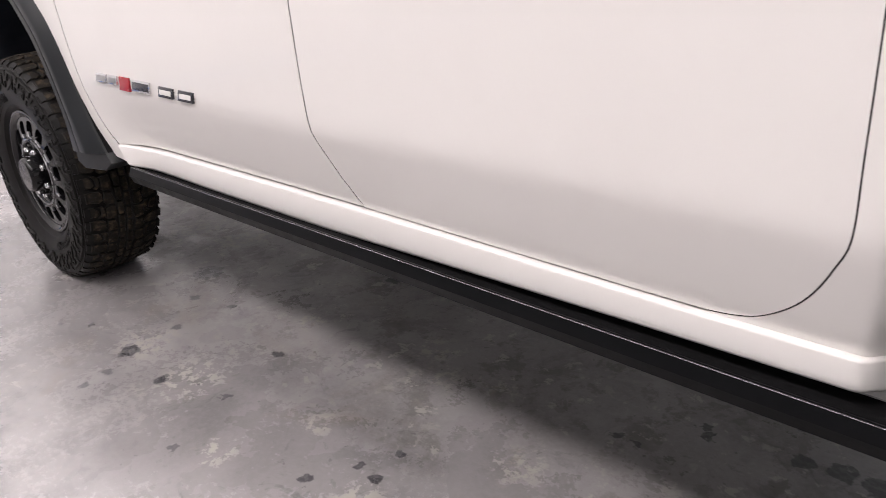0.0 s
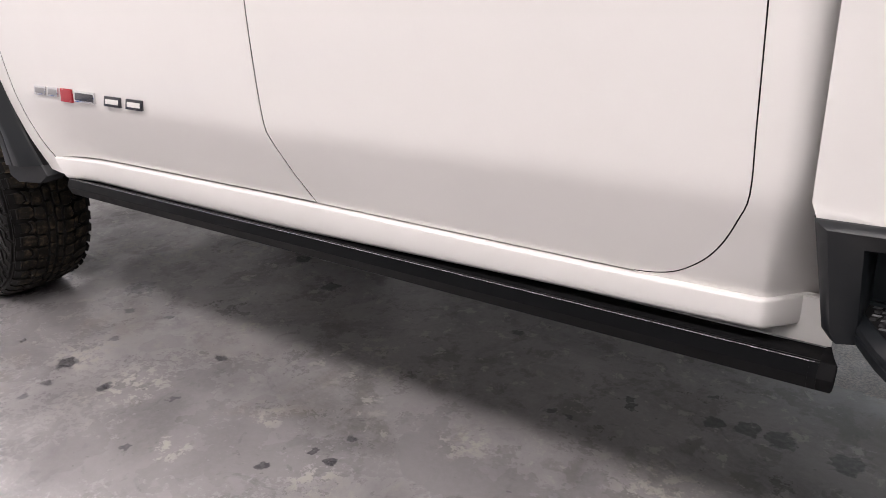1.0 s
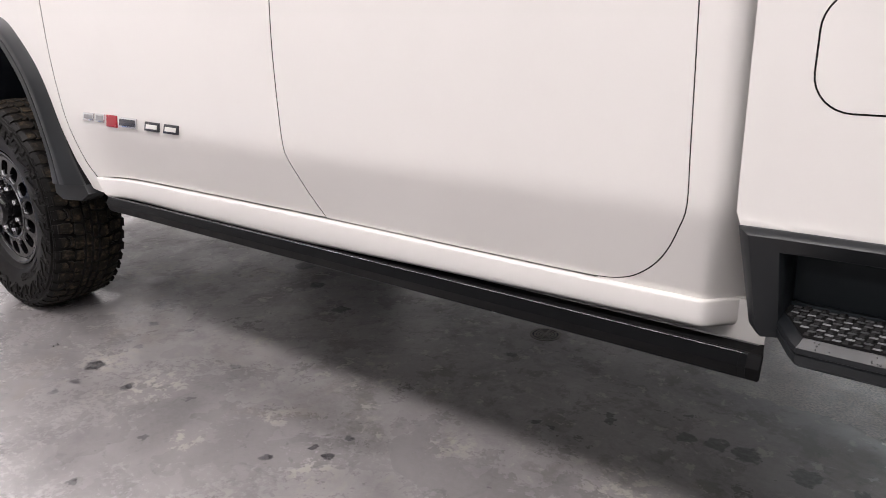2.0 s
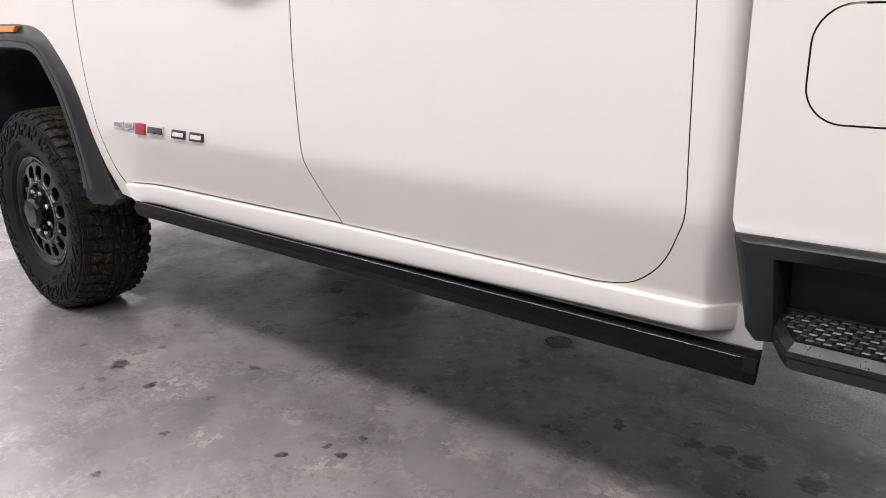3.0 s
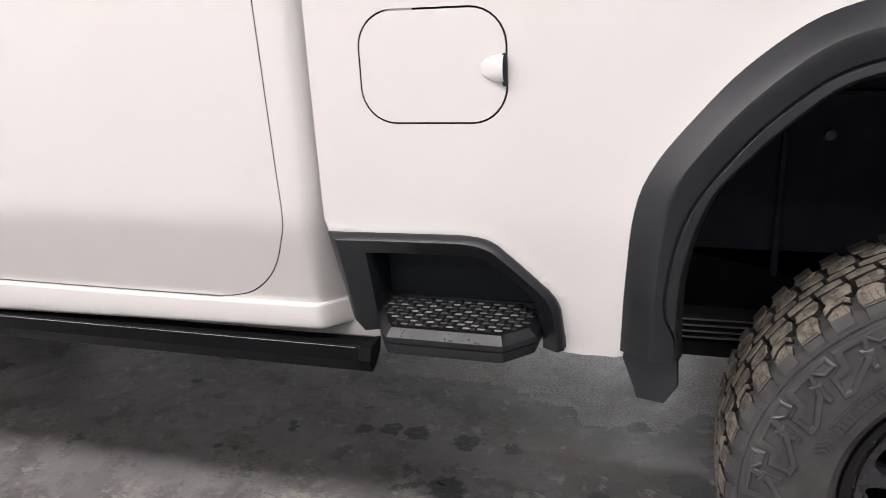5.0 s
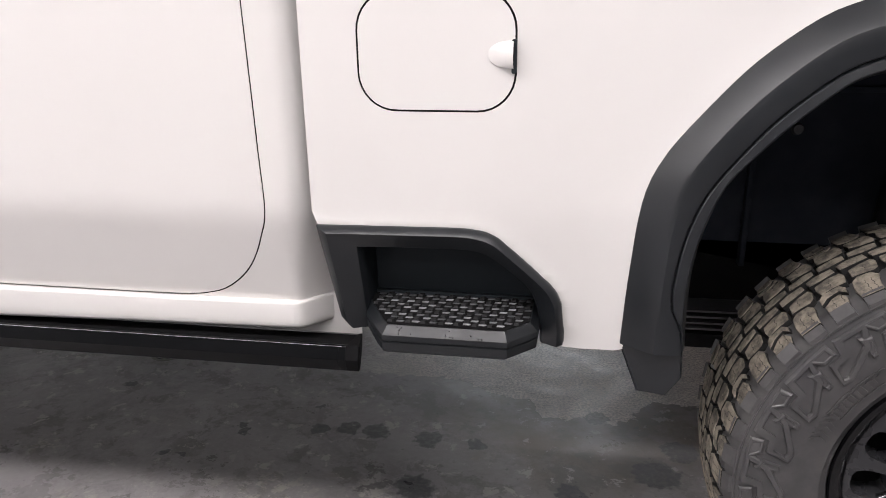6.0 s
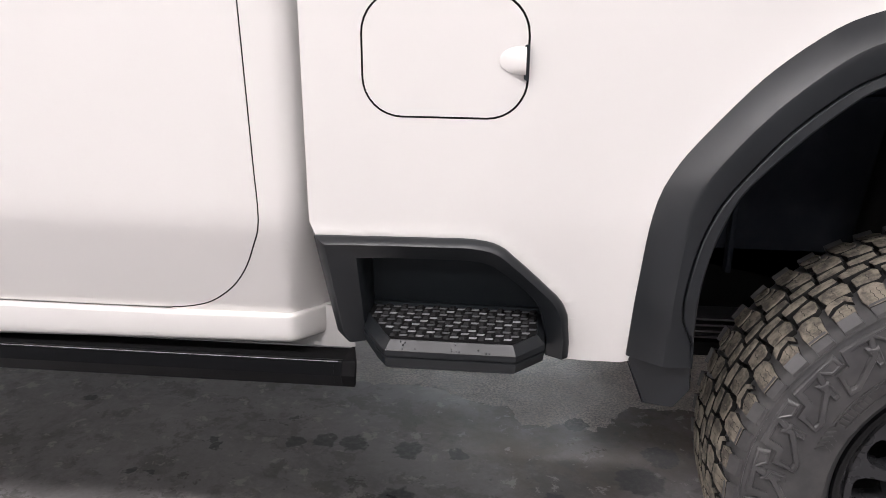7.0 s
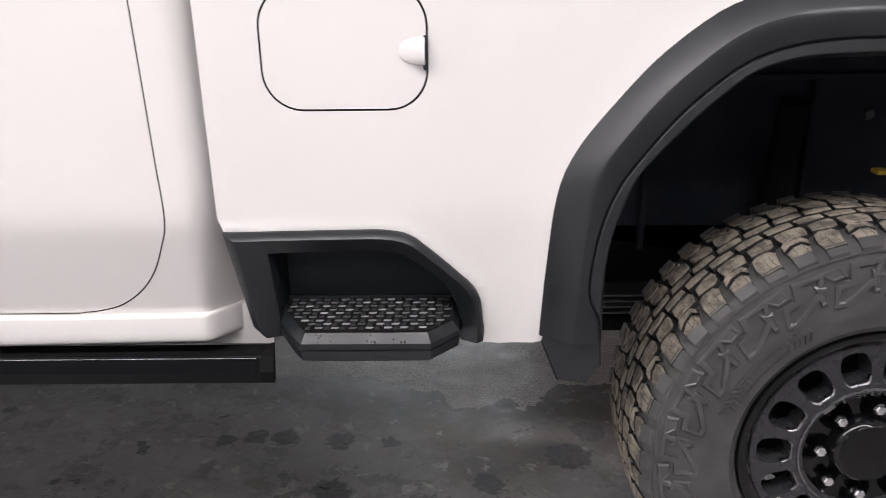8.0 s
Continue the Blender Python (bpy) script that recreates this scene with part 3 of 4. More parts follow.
def even(line, n=44):
    """A line with points at even steps."""
    p = np.array(smooth_line(line, 3))
    way = np.concatenate(([0], np.cumsum(np.hypot(*(p[1:] - p[:-1]).T))))
    at = np.linspace(0, way[-1], n)
    return [(float(np.interp(a, way, p[:, 0])), float(np.interp(a, way, p[:, 1]))) for a in at]


def between(a, b, k):
    return [(p[0] + (q[0] - p[0]) * k, p[1] + (q[1] - p[1]) * k) for p, q in zip(a, b)]


def flare(truck, lines, hub, tip, relief=1.0):
    lines = [arch(even(line), hub) for line in lines]
    rows = []
    for ps in zip(*lines):
        tuck = 0.30 * max(0.0, flank(*ps[0]) + 0.006)
        cut = 0.0075 * min(max((ps[2][1] - 0.680) / 0.008, 0.0), 1.0)
        row = []
        for band, k, y, share in FLARE:
            a, b = ps[band], ps[band + 1]
            if band == 2 and k >= 0.6:
                k = max(1 - (1 - k) * 0.032 / math.dist(a, b), 0.2)
            row.append((a[0] + (b[0] - a[0]) * k, (y + share * cut) * relief + tuck * (1 - k if band == 0 else 0.0), a[1] + (b[1] - a[1]) * k))
        rows.append(row)
    root = part("wheel_flare", loft(rows), TRIM, truck, "moulded black plastic wheel arch flare", 20)
    root.data.materials.append(BLACK_AND_SHADE)
    # outermost strips are black and stand for the dark gap along the panel
    strips = len(FLARE) - 1
    for face in root.data.polygons:
        face.material_index = 1 if face.index % strips < 2 else 0
    far = max(abs(x - hub) for x, z in tip)
    near = min(abs(x - hub) for x, z in tip)
    def face(x):
        w = (abs(x - hub) - near) / (far - near)
        return -0.043 * relief + (0.064 * w ** 1.15) * relief * relief
    loops = [[(hub + (x - hub) * k, y + (0.07 if back else face(x)), z + dz) for x, z in tip] for k, y, dz, back in ((1.0, 0.004, 0.0, 0), (0.9985, 0.0, 0.0, 0), (1.0, 0.0, 0.0, 1))]
    loops[1] = [(hub + (x - hub), face(x), z) for x, z in inset(tip, 0.003)]
    bm = loft([loops[1], loops[0], loops[2]], close_v=True, caps=True)
    bmesh.ops.triangulate(bm, faces=[f for f in bm.faces if len(f.verts) > 4])
    part("flare_tip", bm, TRIM, root, "angular lower end of the flare")
    return root


def liner(truck, line, hub):
    rows = []
    for x, z in arch(even(line), hub)[::2]:
        rows.append([(hub + (x - hub) * k, y, 0.55 + (z - 0.55) * k) for y, k in ((0.030, 1.004), (0.10, 1.05), (0.30, 1.08), (0.50, 1.05), (0.56, 0.95), (0.56, 0.45), (0.56, 0.02))])
    well = part("wheel_liner", loft(rows), LINER, truck, "black wheel arch liner")
    for dx in (-0.215, 0.200):
        bm = bmesh.new()
        bmesh.ops.create_cone(bm, cap_ends=True, segments=16, radius1=0.014, radius2=0.010, depth=0.012, matrix=pose(hub + dx, 0.552, 0.918, 90, 0, 0))
        part("liner_bolt", bm, LEAF, well, "grey bolt head in the liner", 30)
    bm = box(bmesh.new(), hub - 0.43, hub + 0.43, 0.535, 0.562, 1.000, 1.012, 0.004)
    box(bm, hub + 0.060, hub + 0.075, 0.535, 0.562, 0.60, 1.0, 0.004)
    box(bm, hub - 0.310, hub - 0.297, 0.530, 0.562, 0.60, 0.93, 0.004)
    part("liner_rib", bm, LINER, well, "moulded ribs of the liner")


def bed_step(truck):
    n = len(STEP_OUT)
    cross = [(0.0, 0.03), (0.0, -0.003), (0.028, -0.004), (0.034, -0.0145), (0.05, -0.0165), (0.26, -0.0262), (0.30, -0.0272), (0.94, -0.011), (1.0, -0.004), (1.03, 0.012), (1.10, 0.11)]
    def soften(line):
        even = [tuple(np.array(line[k]) + (np.array(line[k + 1]) - np.array(line[k])) * f) for k in range(5) for f in (0.0, 0.5)]
        return even + smooth_line(line[5:12], 3) + [line[12], line[13]]
    rows = []
    for a, b in zip(soften(STEP_OUT), soften(STEP_IN)):
        tuck = 0.36 * max(0.0, flank(a[0], a[1]) + 0.006)
        rows.append([(a[0] + (b[0] - a[0]) * t, y + (tuck if y < 0.1 else 0), a[1] + (b[1] - a[1]) * t) for t, y in cross])
    trim = part("bed_step_trim", loft(rows, caps=True), TRIM, truck, "black plastic surround of the bed step", 30)
    trim.data.materials.append(BLACK_AND_SHADE)
    # black outer strips stand for the dark gap around the trim
    strips = len(cross) - 1
    for f in trim.data.polygons:
        f.material_index = 1 if f.index % strips < 2 and f.index < strips * (len(rows) - 1) else 0
    back = [(x, z) for x, z in inset(STEP_IN, -0.004)]
    part("recess_back", prism(back, 0.078, 0.12), RECESS, trim, "dull black back wall of the recess")
    part("recess_ledge", box(bmesh.new(), 0.912, 1.216, 0.0685, 0.080, 0.668, 0.6815, 0.002), RECESS, trim, "narrow ledge behind the tread")
    # tread block of the step
    top = [(0.898, 0.105), (0.898, 0.030), (0.942, -0.056), (0.960, -0.084), (1.172, -0.084), (1.219, -0.032), (1.220, 0.0), (1.221, 0.105)]
    levels = []
    for z, grow in ((0.6245, -0.010), (0.6305, -0.002), (0.6465, 0.0), (0.6480, -0.003), (0.6495, -0.003), (0.6510, 0.0), (0.6600, -0.0005), (0.6735, -0.0115), (0.6745, -0.0125)):
        ring_line = inset(top, -grow)
        levels.append([(x, min(y, 0.106), z) for x, y in ring_line])
    step = part("bed_step", loft(levels, close_v=True, caps=True), TRIM, truck, "black step block with a moulded edge", 25)
    pad = inset(top, 0.0140)
    bm = loft([[(x, y, z) for x, y in pad] for z in (0.664, 0.6755)], close_v=True, caps=True)
    part("tread_pad", bm, BLACK_AND_SHADE, step, "rough black tread pad")
    # raised lozenges of the pad
    def lozenge(name, w, d, mat, h=0.0036):
        bm = bmesh.new()
        lo = [bm.verts.new((sx * w / 2 + (0.0018 if sy > 0 else -0.0018), sy * d / 2, 0)) for sx, sy in ((-1, -1), (1, -1), (1, 1), (-1, 1))]
        hi = [bm.verts.new((v.co.x * 0.84, v.co.y + (0.0030 if v.co.y < 0 else -0.0008), h)) for v in lo]
        bm.faces.new(hi)
        for k in range(4):
            bm.faces.new((lo[k - 1], lo[k], hi[k], hi[k - 1]))
        bmesh.ops.recalc_face_normals(bm, faces=bm.faces)
        me = bpy.data.meshes.new(name)
        bm.to_mesh(me)
        bm.free()
        me.materials.append(mat)
        return me
    wide, deep = lozenge("lozenge_wide", 0.0108, 0.0042, NUB_GLINT, 0.0024), lozenge("lozenge_deep", 0.0088, 0.0112, NUB_DARK)
    poly = np.array(inset(top, 0.0190))
    for r in range(12):
        for c in range(22):
            x, y = 0.914 + c * 0.0143 + 0.0016 * math.sin(r * 2.1 + c * 4.7), 0.062 - r * 0.0148 + 0.0010 * math.sin(c * 3.3 + r)
            inside = all((b[0] - a[0]) * (y - a[1]) - (b[1] - a[1]) * (x - a[0]) >= 0 for a, b in zip(poly, np.roll(poly, -1, 0)))
            if inside:
                nub = new("tread_lozenge", wide if (r + c) % 2 else deep)
                nub.location, nub.parent = (x, y, 0.6753), step


def step_drops(truck):
    """Water drops on the step's sloping lip."""
    rng = random.Random(4)
    for k in range(14):
        u = rng.random()
        x, r = 0.972 + 0.19 * rng.random(), 0.0008 + 0.0009 * rng.random()
        bm = bmesh.new()
        bmesh.ops.create_icosphere(bm, subdivisions=2, radius=r)
        bmesh.ops.scale(bm, vec=(1, 1, 0.55), verts=bm.verts)
        bmesh.ops.transform(bm, matrix=pose(x, -0.0730 - 0.0100 * u, 0.6740 - 0.0125 * u, 50, 0, 0), verts=bm.verts)
        part("water_drop", bm, GLASS, truck, "clear water drop on the step")


def running_board(truck):
    x0, x1 = -1.300, 0.866
    profile = [(0.034, 0.5325), (0.014, 0.5345), (0.005, 0.540), (-0.0055, 0.5655), (-0.0050, 0.5685), (0.0034, 0.5855), (0.0038, 0.5880), (0.0055, 0.5898), (0.0080, 0.5907), (0.0105, 0.5902), (0.0125, 0.5890), (0.0150, 0.5884)]
    profile += [(0.0170, 0.5800), (0.024, 0.5770), (0.055, 0.5740), (0.112, 0.563), (0.112, 0.560), (0.100, 0.540), (0.05, 0.531)]
    def dip(x):
        return -0.007 * (x1 - x) / (x1 - x0)
    bm = loft([[(x, y, z + dip(x)) for y, z in profile] for x in (x0, x1)], close_v=True, caps=True)
    board = part("running_board", bm, SATIN, truck, "retracted satin black powered running board", 20)
    board.data.materials.append(BLACK_AND_SHADE)
    # top face is coloured flat black for the shade under the sill
    for f in board.data.polygons:
        f.material_index = 1 if f.normal.z > 0.3 and f.center.y > 0.016 else 0
    face = profile[:12]
    seam = [[(x, y - 0.0006, z + 0.0003) for y, z in face] + [(x, 0.03, 0.572), (x, 0.04, 0.540)] for x in (0.8515, 0.8527)]
    # added metal bead stands for the highlight on the board's rounded edge
    strip = [[(x, 0.0052 + 0.0019 * math.cos(a), 0.5890 + dip(x) + 0.0012 * math.sin(a)) for a in np.linspace(0, 2 * math.pi, 9)[:-1]] for x in (x0, x1 - 0.006)]
    part("edge_highlight", loft(strip, close_v=True, caps=True), DARK_CHROME, board, "thin grey bead for the highlight on the front edge", 60)
    part("end_seam", loft(seam, close_v=True, caps=True), SATIN, board, "fine seam round the end of the board")
    cap = [(0.050, 0.5315), (0.014, 0.5348), (0.0055, 0.5405), (-0.0050, 0.5660), (0.0040, 0.5855), (0.0085, 0.5895), (0.020, 0.5860), (0.110, 0.569), (0.110, 0.560), (0.100, 0.540)]
    ends = ((x1 - 0.004, 0.001), (x1, 0.0), (x1 + 0.024, 0.0), (x1 + 0.026, 0.003))
    rows = [[(x - (0.22 * max(y, 0.0) - 0.05 * (z - 0.56)) * max(x - x1, 0.0) / 0.026, y + d * (1 if y < 0.06 else -1), z + d * (1 if z < 0.56 else -1)) for y, z in cap] for x, d in ends]
    part("end_cap", loft(rows, close_v=True, caps=True), BLACK_AND_SHADE, board, "black plastic end cap", 30)
    for bx in (-0.98, 0.52):
        bm = prism([(bx - 0.05, 0.586), (bx + 0.05, 0.586), (bx + 0.06, 0.66), (bx - 0.06, 0.66)], 0.10, 0.24, 0.006)
        box(bm, bx - 0.07, bx + 0.07, 0.09, 0.30, 0.604, 0.616, 0.003)
        part("hinge_bracket", bm, UNDER, board, "folded black hinge bracket")


def ring(profile, steps=96):
    """A profile of (radius, y) turned round the y axis."""
    rows = []
    for k in range(steps):
        a = 2 * math.pi * k / steps
        rows.append([(r * math.sin(a), y, r * math.cos(a)) for r, y in profile])
    return loft(rows, close_u=True)


def block(bm, a0, a1, y0, y1, r0, r1, skew=0.0, taper=0.12, drop0=0.0, drop1=0.0):
    """A lug between two angles and two widths; drop lowers its outer edges."""
    lo, hi = [], []
    for a, y, d in ((a0 + skew, y0, drop0), (a1 + skew, y0, drop0), (a1 - skew, y1, drop1), (a0 - skew, y1, drop1)):
        am, ym = (a0 + a1) / 2, (y0 + y1) / 2
        lo.append(bm.verts.new((r0 * math.sin(a), y, r0 * math.cos(a))))
        at, yt = a + (am - a) * taper, y + (ym - y) * taper
        hi.append(bm.verts.new(((r1 - d) * math.sin(at), yt, (r1 - d) * math.cos(at))))
    bm.faces.new(hi)
    for k in range(4):
        bm.faces.new((lo[k - 1], lo[k], hi[k], hi[k - 1]))


R_TYRE = 0.442
SIDE = [(0.236, 0.060), (0.244, 0.034), (0.252, 0.022), (0.262, 0.0168), (0.2632, 0.0142), (0.275, 0.0105), (0.305, 0.003), (0.335, 0.0), (0.370, 0.001), (0.395, 0.005), (0.4075, 0.010),
        (0.4095, 0.0065), (0.4125, 0.0065), (0.4145, 0.012), (0.422, 0.020), (0.428, 0.034), (0.429, 0.048)]
# tread blocks of one pitch, in shares of the pitch and millimetres from the outer shoulder: a whole shoulder, a split one, two inner, one centre
WHOLE = ((0.03, 20), (0.73, 20), (0.77, 40), (0.86, 64), (0.72, 77), (0.32, 80), (0.08, 72), (0.0, 45))
SPLIT = ((0.03, 24), (0.73, 24), (0.79, 42), (0.66, 60), (0.34, 58), (0.04, 46))
COMMA = ((0.01, 52), (0.30, 64), (0.66, 66), (0.84, 50), (0.92, 66), (0.76, 79), (0.22, 81), (0.04, 72))
SHOULDERS = ((WHOLE,), (SPLIT, COMMA))
INNERS = (((0.17, 85), (0.40, 84), (0.84, 79), (1.00, 86), (1.06, 108), (0.98, 120), (0.60, 119), (0.22, 112)),
          ((0.20, 80), (0.58, 82), (1.02, 79), (1.07, 90), (1.10, 106), (1.02, 117), (0.60, 121), (0.17, 117), (0.14, 100)))
CENTRE = ((0.05, 127), (0.62, 125.5), (0.95, 129), (0.93, 147), (0.40, 150), (0.02, 146))


def tread_r(y):
    """Radius of the tread's crown at a distance from the outer shoulder."""
    return R_TYRE - float(np.interp(min(y, 0.305 - y), (0.017, 0.040, 0.0765, 0.11, 0.1525), (0.0135, 0.0080, 0.0022, 0.0004, -0.0006)))


def lug(bm, outline, r0):
    """A tread block with a chamfered, slightly sunken edge over an outline of angles and widths."""
    flat = [(a * R_TYRE, y) for a, y in outline]
    rings = []
    for line, depth in ((inset(flat, 0.0010), None), (inset(flat, 0.0014), 0.0018), (inset(flat, 0.0026), 0.0)):
        ring_line = []
        for u, y in line:
            r = r0 if depth is None else tread_r(y) - depth
            ring_line.append(bm.verts.new((r * math.sin(u / R_TYRE), y, r * math.cos(u / R_TYRE))))
        rings.append(ring_line)
    for a, b in zip(rings, rings[1:]):
        for k in range(len(a)):
            bm.faces.new((a[k - 1], a[k], b[k], b[k - 1]))
    bm.faces.new(rings[-1])


def side_y(r):
    return float(np.interp(r, [p[0] for p in SIDE], [p[1] for p in SIDE]))


def stack(bm, loops, cap):
    """Skin between loops of equal length, the last one closed if cap."""
    for a, b in zip(loops, loops[1:]):
        for j in range(len(a)):
            bm.faces.new((a[j - 1], a[j], b[j], b[j - 1]))
    if cap:
        bm.faces.new(loops[-1])


def slot_outline(angle):
    """A rounded slot of the wheel face, narrow towards the hub."""
    pts = [(-0.0155, 0.1410), (0.0155, 0.1410), (0.0225, 0.1475), (0.0255, 0.1590), (0.0275, 0.1730), (0.0270, 0.1860), (0.0225, 0.1970), (0.0135, 0.2025),
           (0.0, 0.2040), (-0.0135, 0.2025), (-0.0225, 0.1970), (-0.0270, 0.1860), (-0.0275, 0.1730), (-0.0255, 0.1590), (-0.0225, 0.1475)]
    c, q = math.cos(angle), math.sin(angle)
    return [(r * q + t * c, r * c - t * q) for t, r in pts]


def tyre_parts(root, dusty):
    # without dust, the front copies with shade in their colour are used
    rubber = RUBBER if dusty else SHADED_RUBBER
    rng = random.Random(11)
    prof = SIDE + [(0.427, 0.1525)]
    prof = prof + [(r, 0.305 - y) for r, y in SIDE[::-1]]
    tyre = part("tyre", ring(prof, 120), rubber, root, "black rubber off-road tyre", 40)
    bm, lugs, cuts = bmesh.new(), bmesh.new(), bmesh.new()
    n = 48
    p = 2 * math.pi / n
    for k in range(n):
        a = p * k - radians(4.9)
        for side in (0, 1):
            f = (lambda y: y) if side == 0 else (lambda y: 0.305 - y)
            long = k % 2 == 0
            off = 0.0 if side == 0 else p * 0.5
            for line in (*SHOULDERS[k % 2], INNERS[k % 2], CENTRE):
                lug(bm, [(a + off + p * (u + rng.uniform(-0.014, 0.014)), f(0.001 * (v + rng.uniform(-0.8, 0.8)))) for u, v in line], 0.412 if line in SHOULDERS[k % 2] else 0.424)
            block(lugs, a + off + p * 0.04, a + off + p * 0.70, f(0.008 if long else 0.010), f(0.029), 0.412, 0.4325, 0.0, 0.08, 0.013 if side == 0 else 0.0, 0.0 if side == 0 else 0.013)
            # zigzag dark strips laid on top as the shade of sipes, long across the shoulders and short on the inner
            # blocks
            marks = [(q, 27 + 4 * (k % 2), 6, 6.5) for q in (0.28 + 0.05 * (k % 3), 0.56 + 0.04 * (k % 2))] + [(0.52 + 0.05 * (k % 3), 88, 4, 6.5)]
            for q, start, count, step in marks:
                line = [(f(0.001 * (start + step * j)), a + off + p * (q + 0.040 * (j % 2))) for j in range(count)]
                for (ya, aa), (yb, ab) in zip(line, line[1:]):
                    quad = []
                    for yy, an in ((ya, aa - 0.0011), (ya, aa + 0.0011), (yb, ab + 0.0011), (yb, ab - 0.0011)):
                        r = tread_r(yy) + 0.0005
                        quad.append(cuts.verts.new((r * math.sin(an), yy, r * math.cos(an))))
                    cuts.faces.new(quad)
    tread = part("tread", bm, DUSTY if dusty else SHADED_TREAD, tyre, "dusty brown chunky tread blocks" if dusty else "chunky tread blocks coloured dark for shade", 25, kind="stuff")
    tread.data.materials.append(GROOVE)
    # tops keep the tread colour, walls get a near-black one for contrast
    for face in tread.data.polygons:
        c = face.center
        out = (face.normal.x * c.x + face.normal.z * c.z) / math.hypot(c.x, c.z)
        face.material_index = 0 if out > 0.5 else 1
    part("shoulder_rubber", lugs, rubber, tyre, "grey rubber lugs on the tyre shoulder", 20, kind="stuff")
    part("sipe_strip", cuts, GROOVE, tyre, "thin dark strips for the shade in sipe cuts", 20, kind="stuff")
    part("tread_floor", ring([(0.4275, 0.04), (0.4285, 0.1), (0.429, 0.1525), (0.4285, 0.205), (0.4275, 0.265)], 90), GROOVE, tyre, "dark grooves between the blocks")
    # raised side pattern: angular hooks, outlines along and across the sidewall in units of 0.62 mm
    bm = bmesh.new()
    solid = (((-97, 56), (-25, 58), (-20, 22), (-62, 16)), ((-113, 28), (-80, 14), (-92, -44), (-110, -46)))
    hook_out = ((-8, 57), (84, 57), (61, -10), (-42, -68), (-76, -62), (-58, 8), (-18, 12))
    hook_in = ((10, 41), (61, 41), (43, 0), (-42, -50), (-58, -46), (-44, -8), (0, -2))
    m = 24

    def on_side(k, u, v, lift):
        r = 0.366 + 0.00062 * v
        a = 2 * math.pi * (k + 0.02) / m + u * 0.00062 / 0.366
        return bm.verts.new((r * math.sin(a), side_y(r) + lift, r * math.cos(a)))

    for k in range(m):
        for quad in solid:
            cu, cv = np.mean([q[0] for q in quad]), np.mean([q[1] for q in quad])
            stack(bm, [[on_side(k, cu + (u - cu) * g, cv + (v - cv) * g, lift) for u, v in quad] for g, lift in ((1.0, 0.001), (0.96, -0.0036), (0.80, -0.0056), (0.62, -0.0056), (0.52, -0.0040))], True)
        stack(bm, [[on_side(k, u * g, v * g - 0.2, lift) for u, v in hook_out] for g, lift in ((1.0, 0.001), (0.985, -0.0034), (0.920, -0.0056))]
              + [[on_side(k, u * g, v * g, lift) for u, v in hook_in] for g, lift in ((1.06, -0.0056), (0.99, -0.0034), (0.95, 0.001))], False)
    part("sidewall_pattern", bm, rubber, tyre, "raised angular sidewall pattern", 15)
    # a raised band of small bars with chevrons at its ends
    bm = bmesh.new()
    for start in (0.0, math.pi):
        bars = []
        for j in range(20):
            a = start - 1.26 + j * 0.037
            if 4 < j < 15:
                bars += [((a - 0.011, 0.288), (a + 0.009, 0.288), (a + 0.009, 0.306), (a - 0.011, 0.306))]
            else:
                bars += [((a - 0.006, 0.281), (a + 0.008, 0.281), (a + 0.034, 0.297), (a + 0.020, 0.297)), ((a + 0.020, 0.297), (a + 0.034, 0.297), (a + 0.008, 0.312), (a - 0.006, 0.312))]
        for j in range(12):
            a = start - 1.08 + j * 0.032
            bars += [((a, r), (a + 0.031, r), (a + 0.031, r + 0.0022), (a, r + 0.0022)) for r in (0.281, 0.3105)]
        for line in bars:
            stack(bm, [[bm.verts.new((r * math.sin(b), side_y(r) + lift, r * math.cos(b))) for b, r in line] for lift in (0.001, -0.0022)], True)
    part("sidewall_relief", bm, rubber, tyre, "band of small raised bars", 20, kind="stuff")


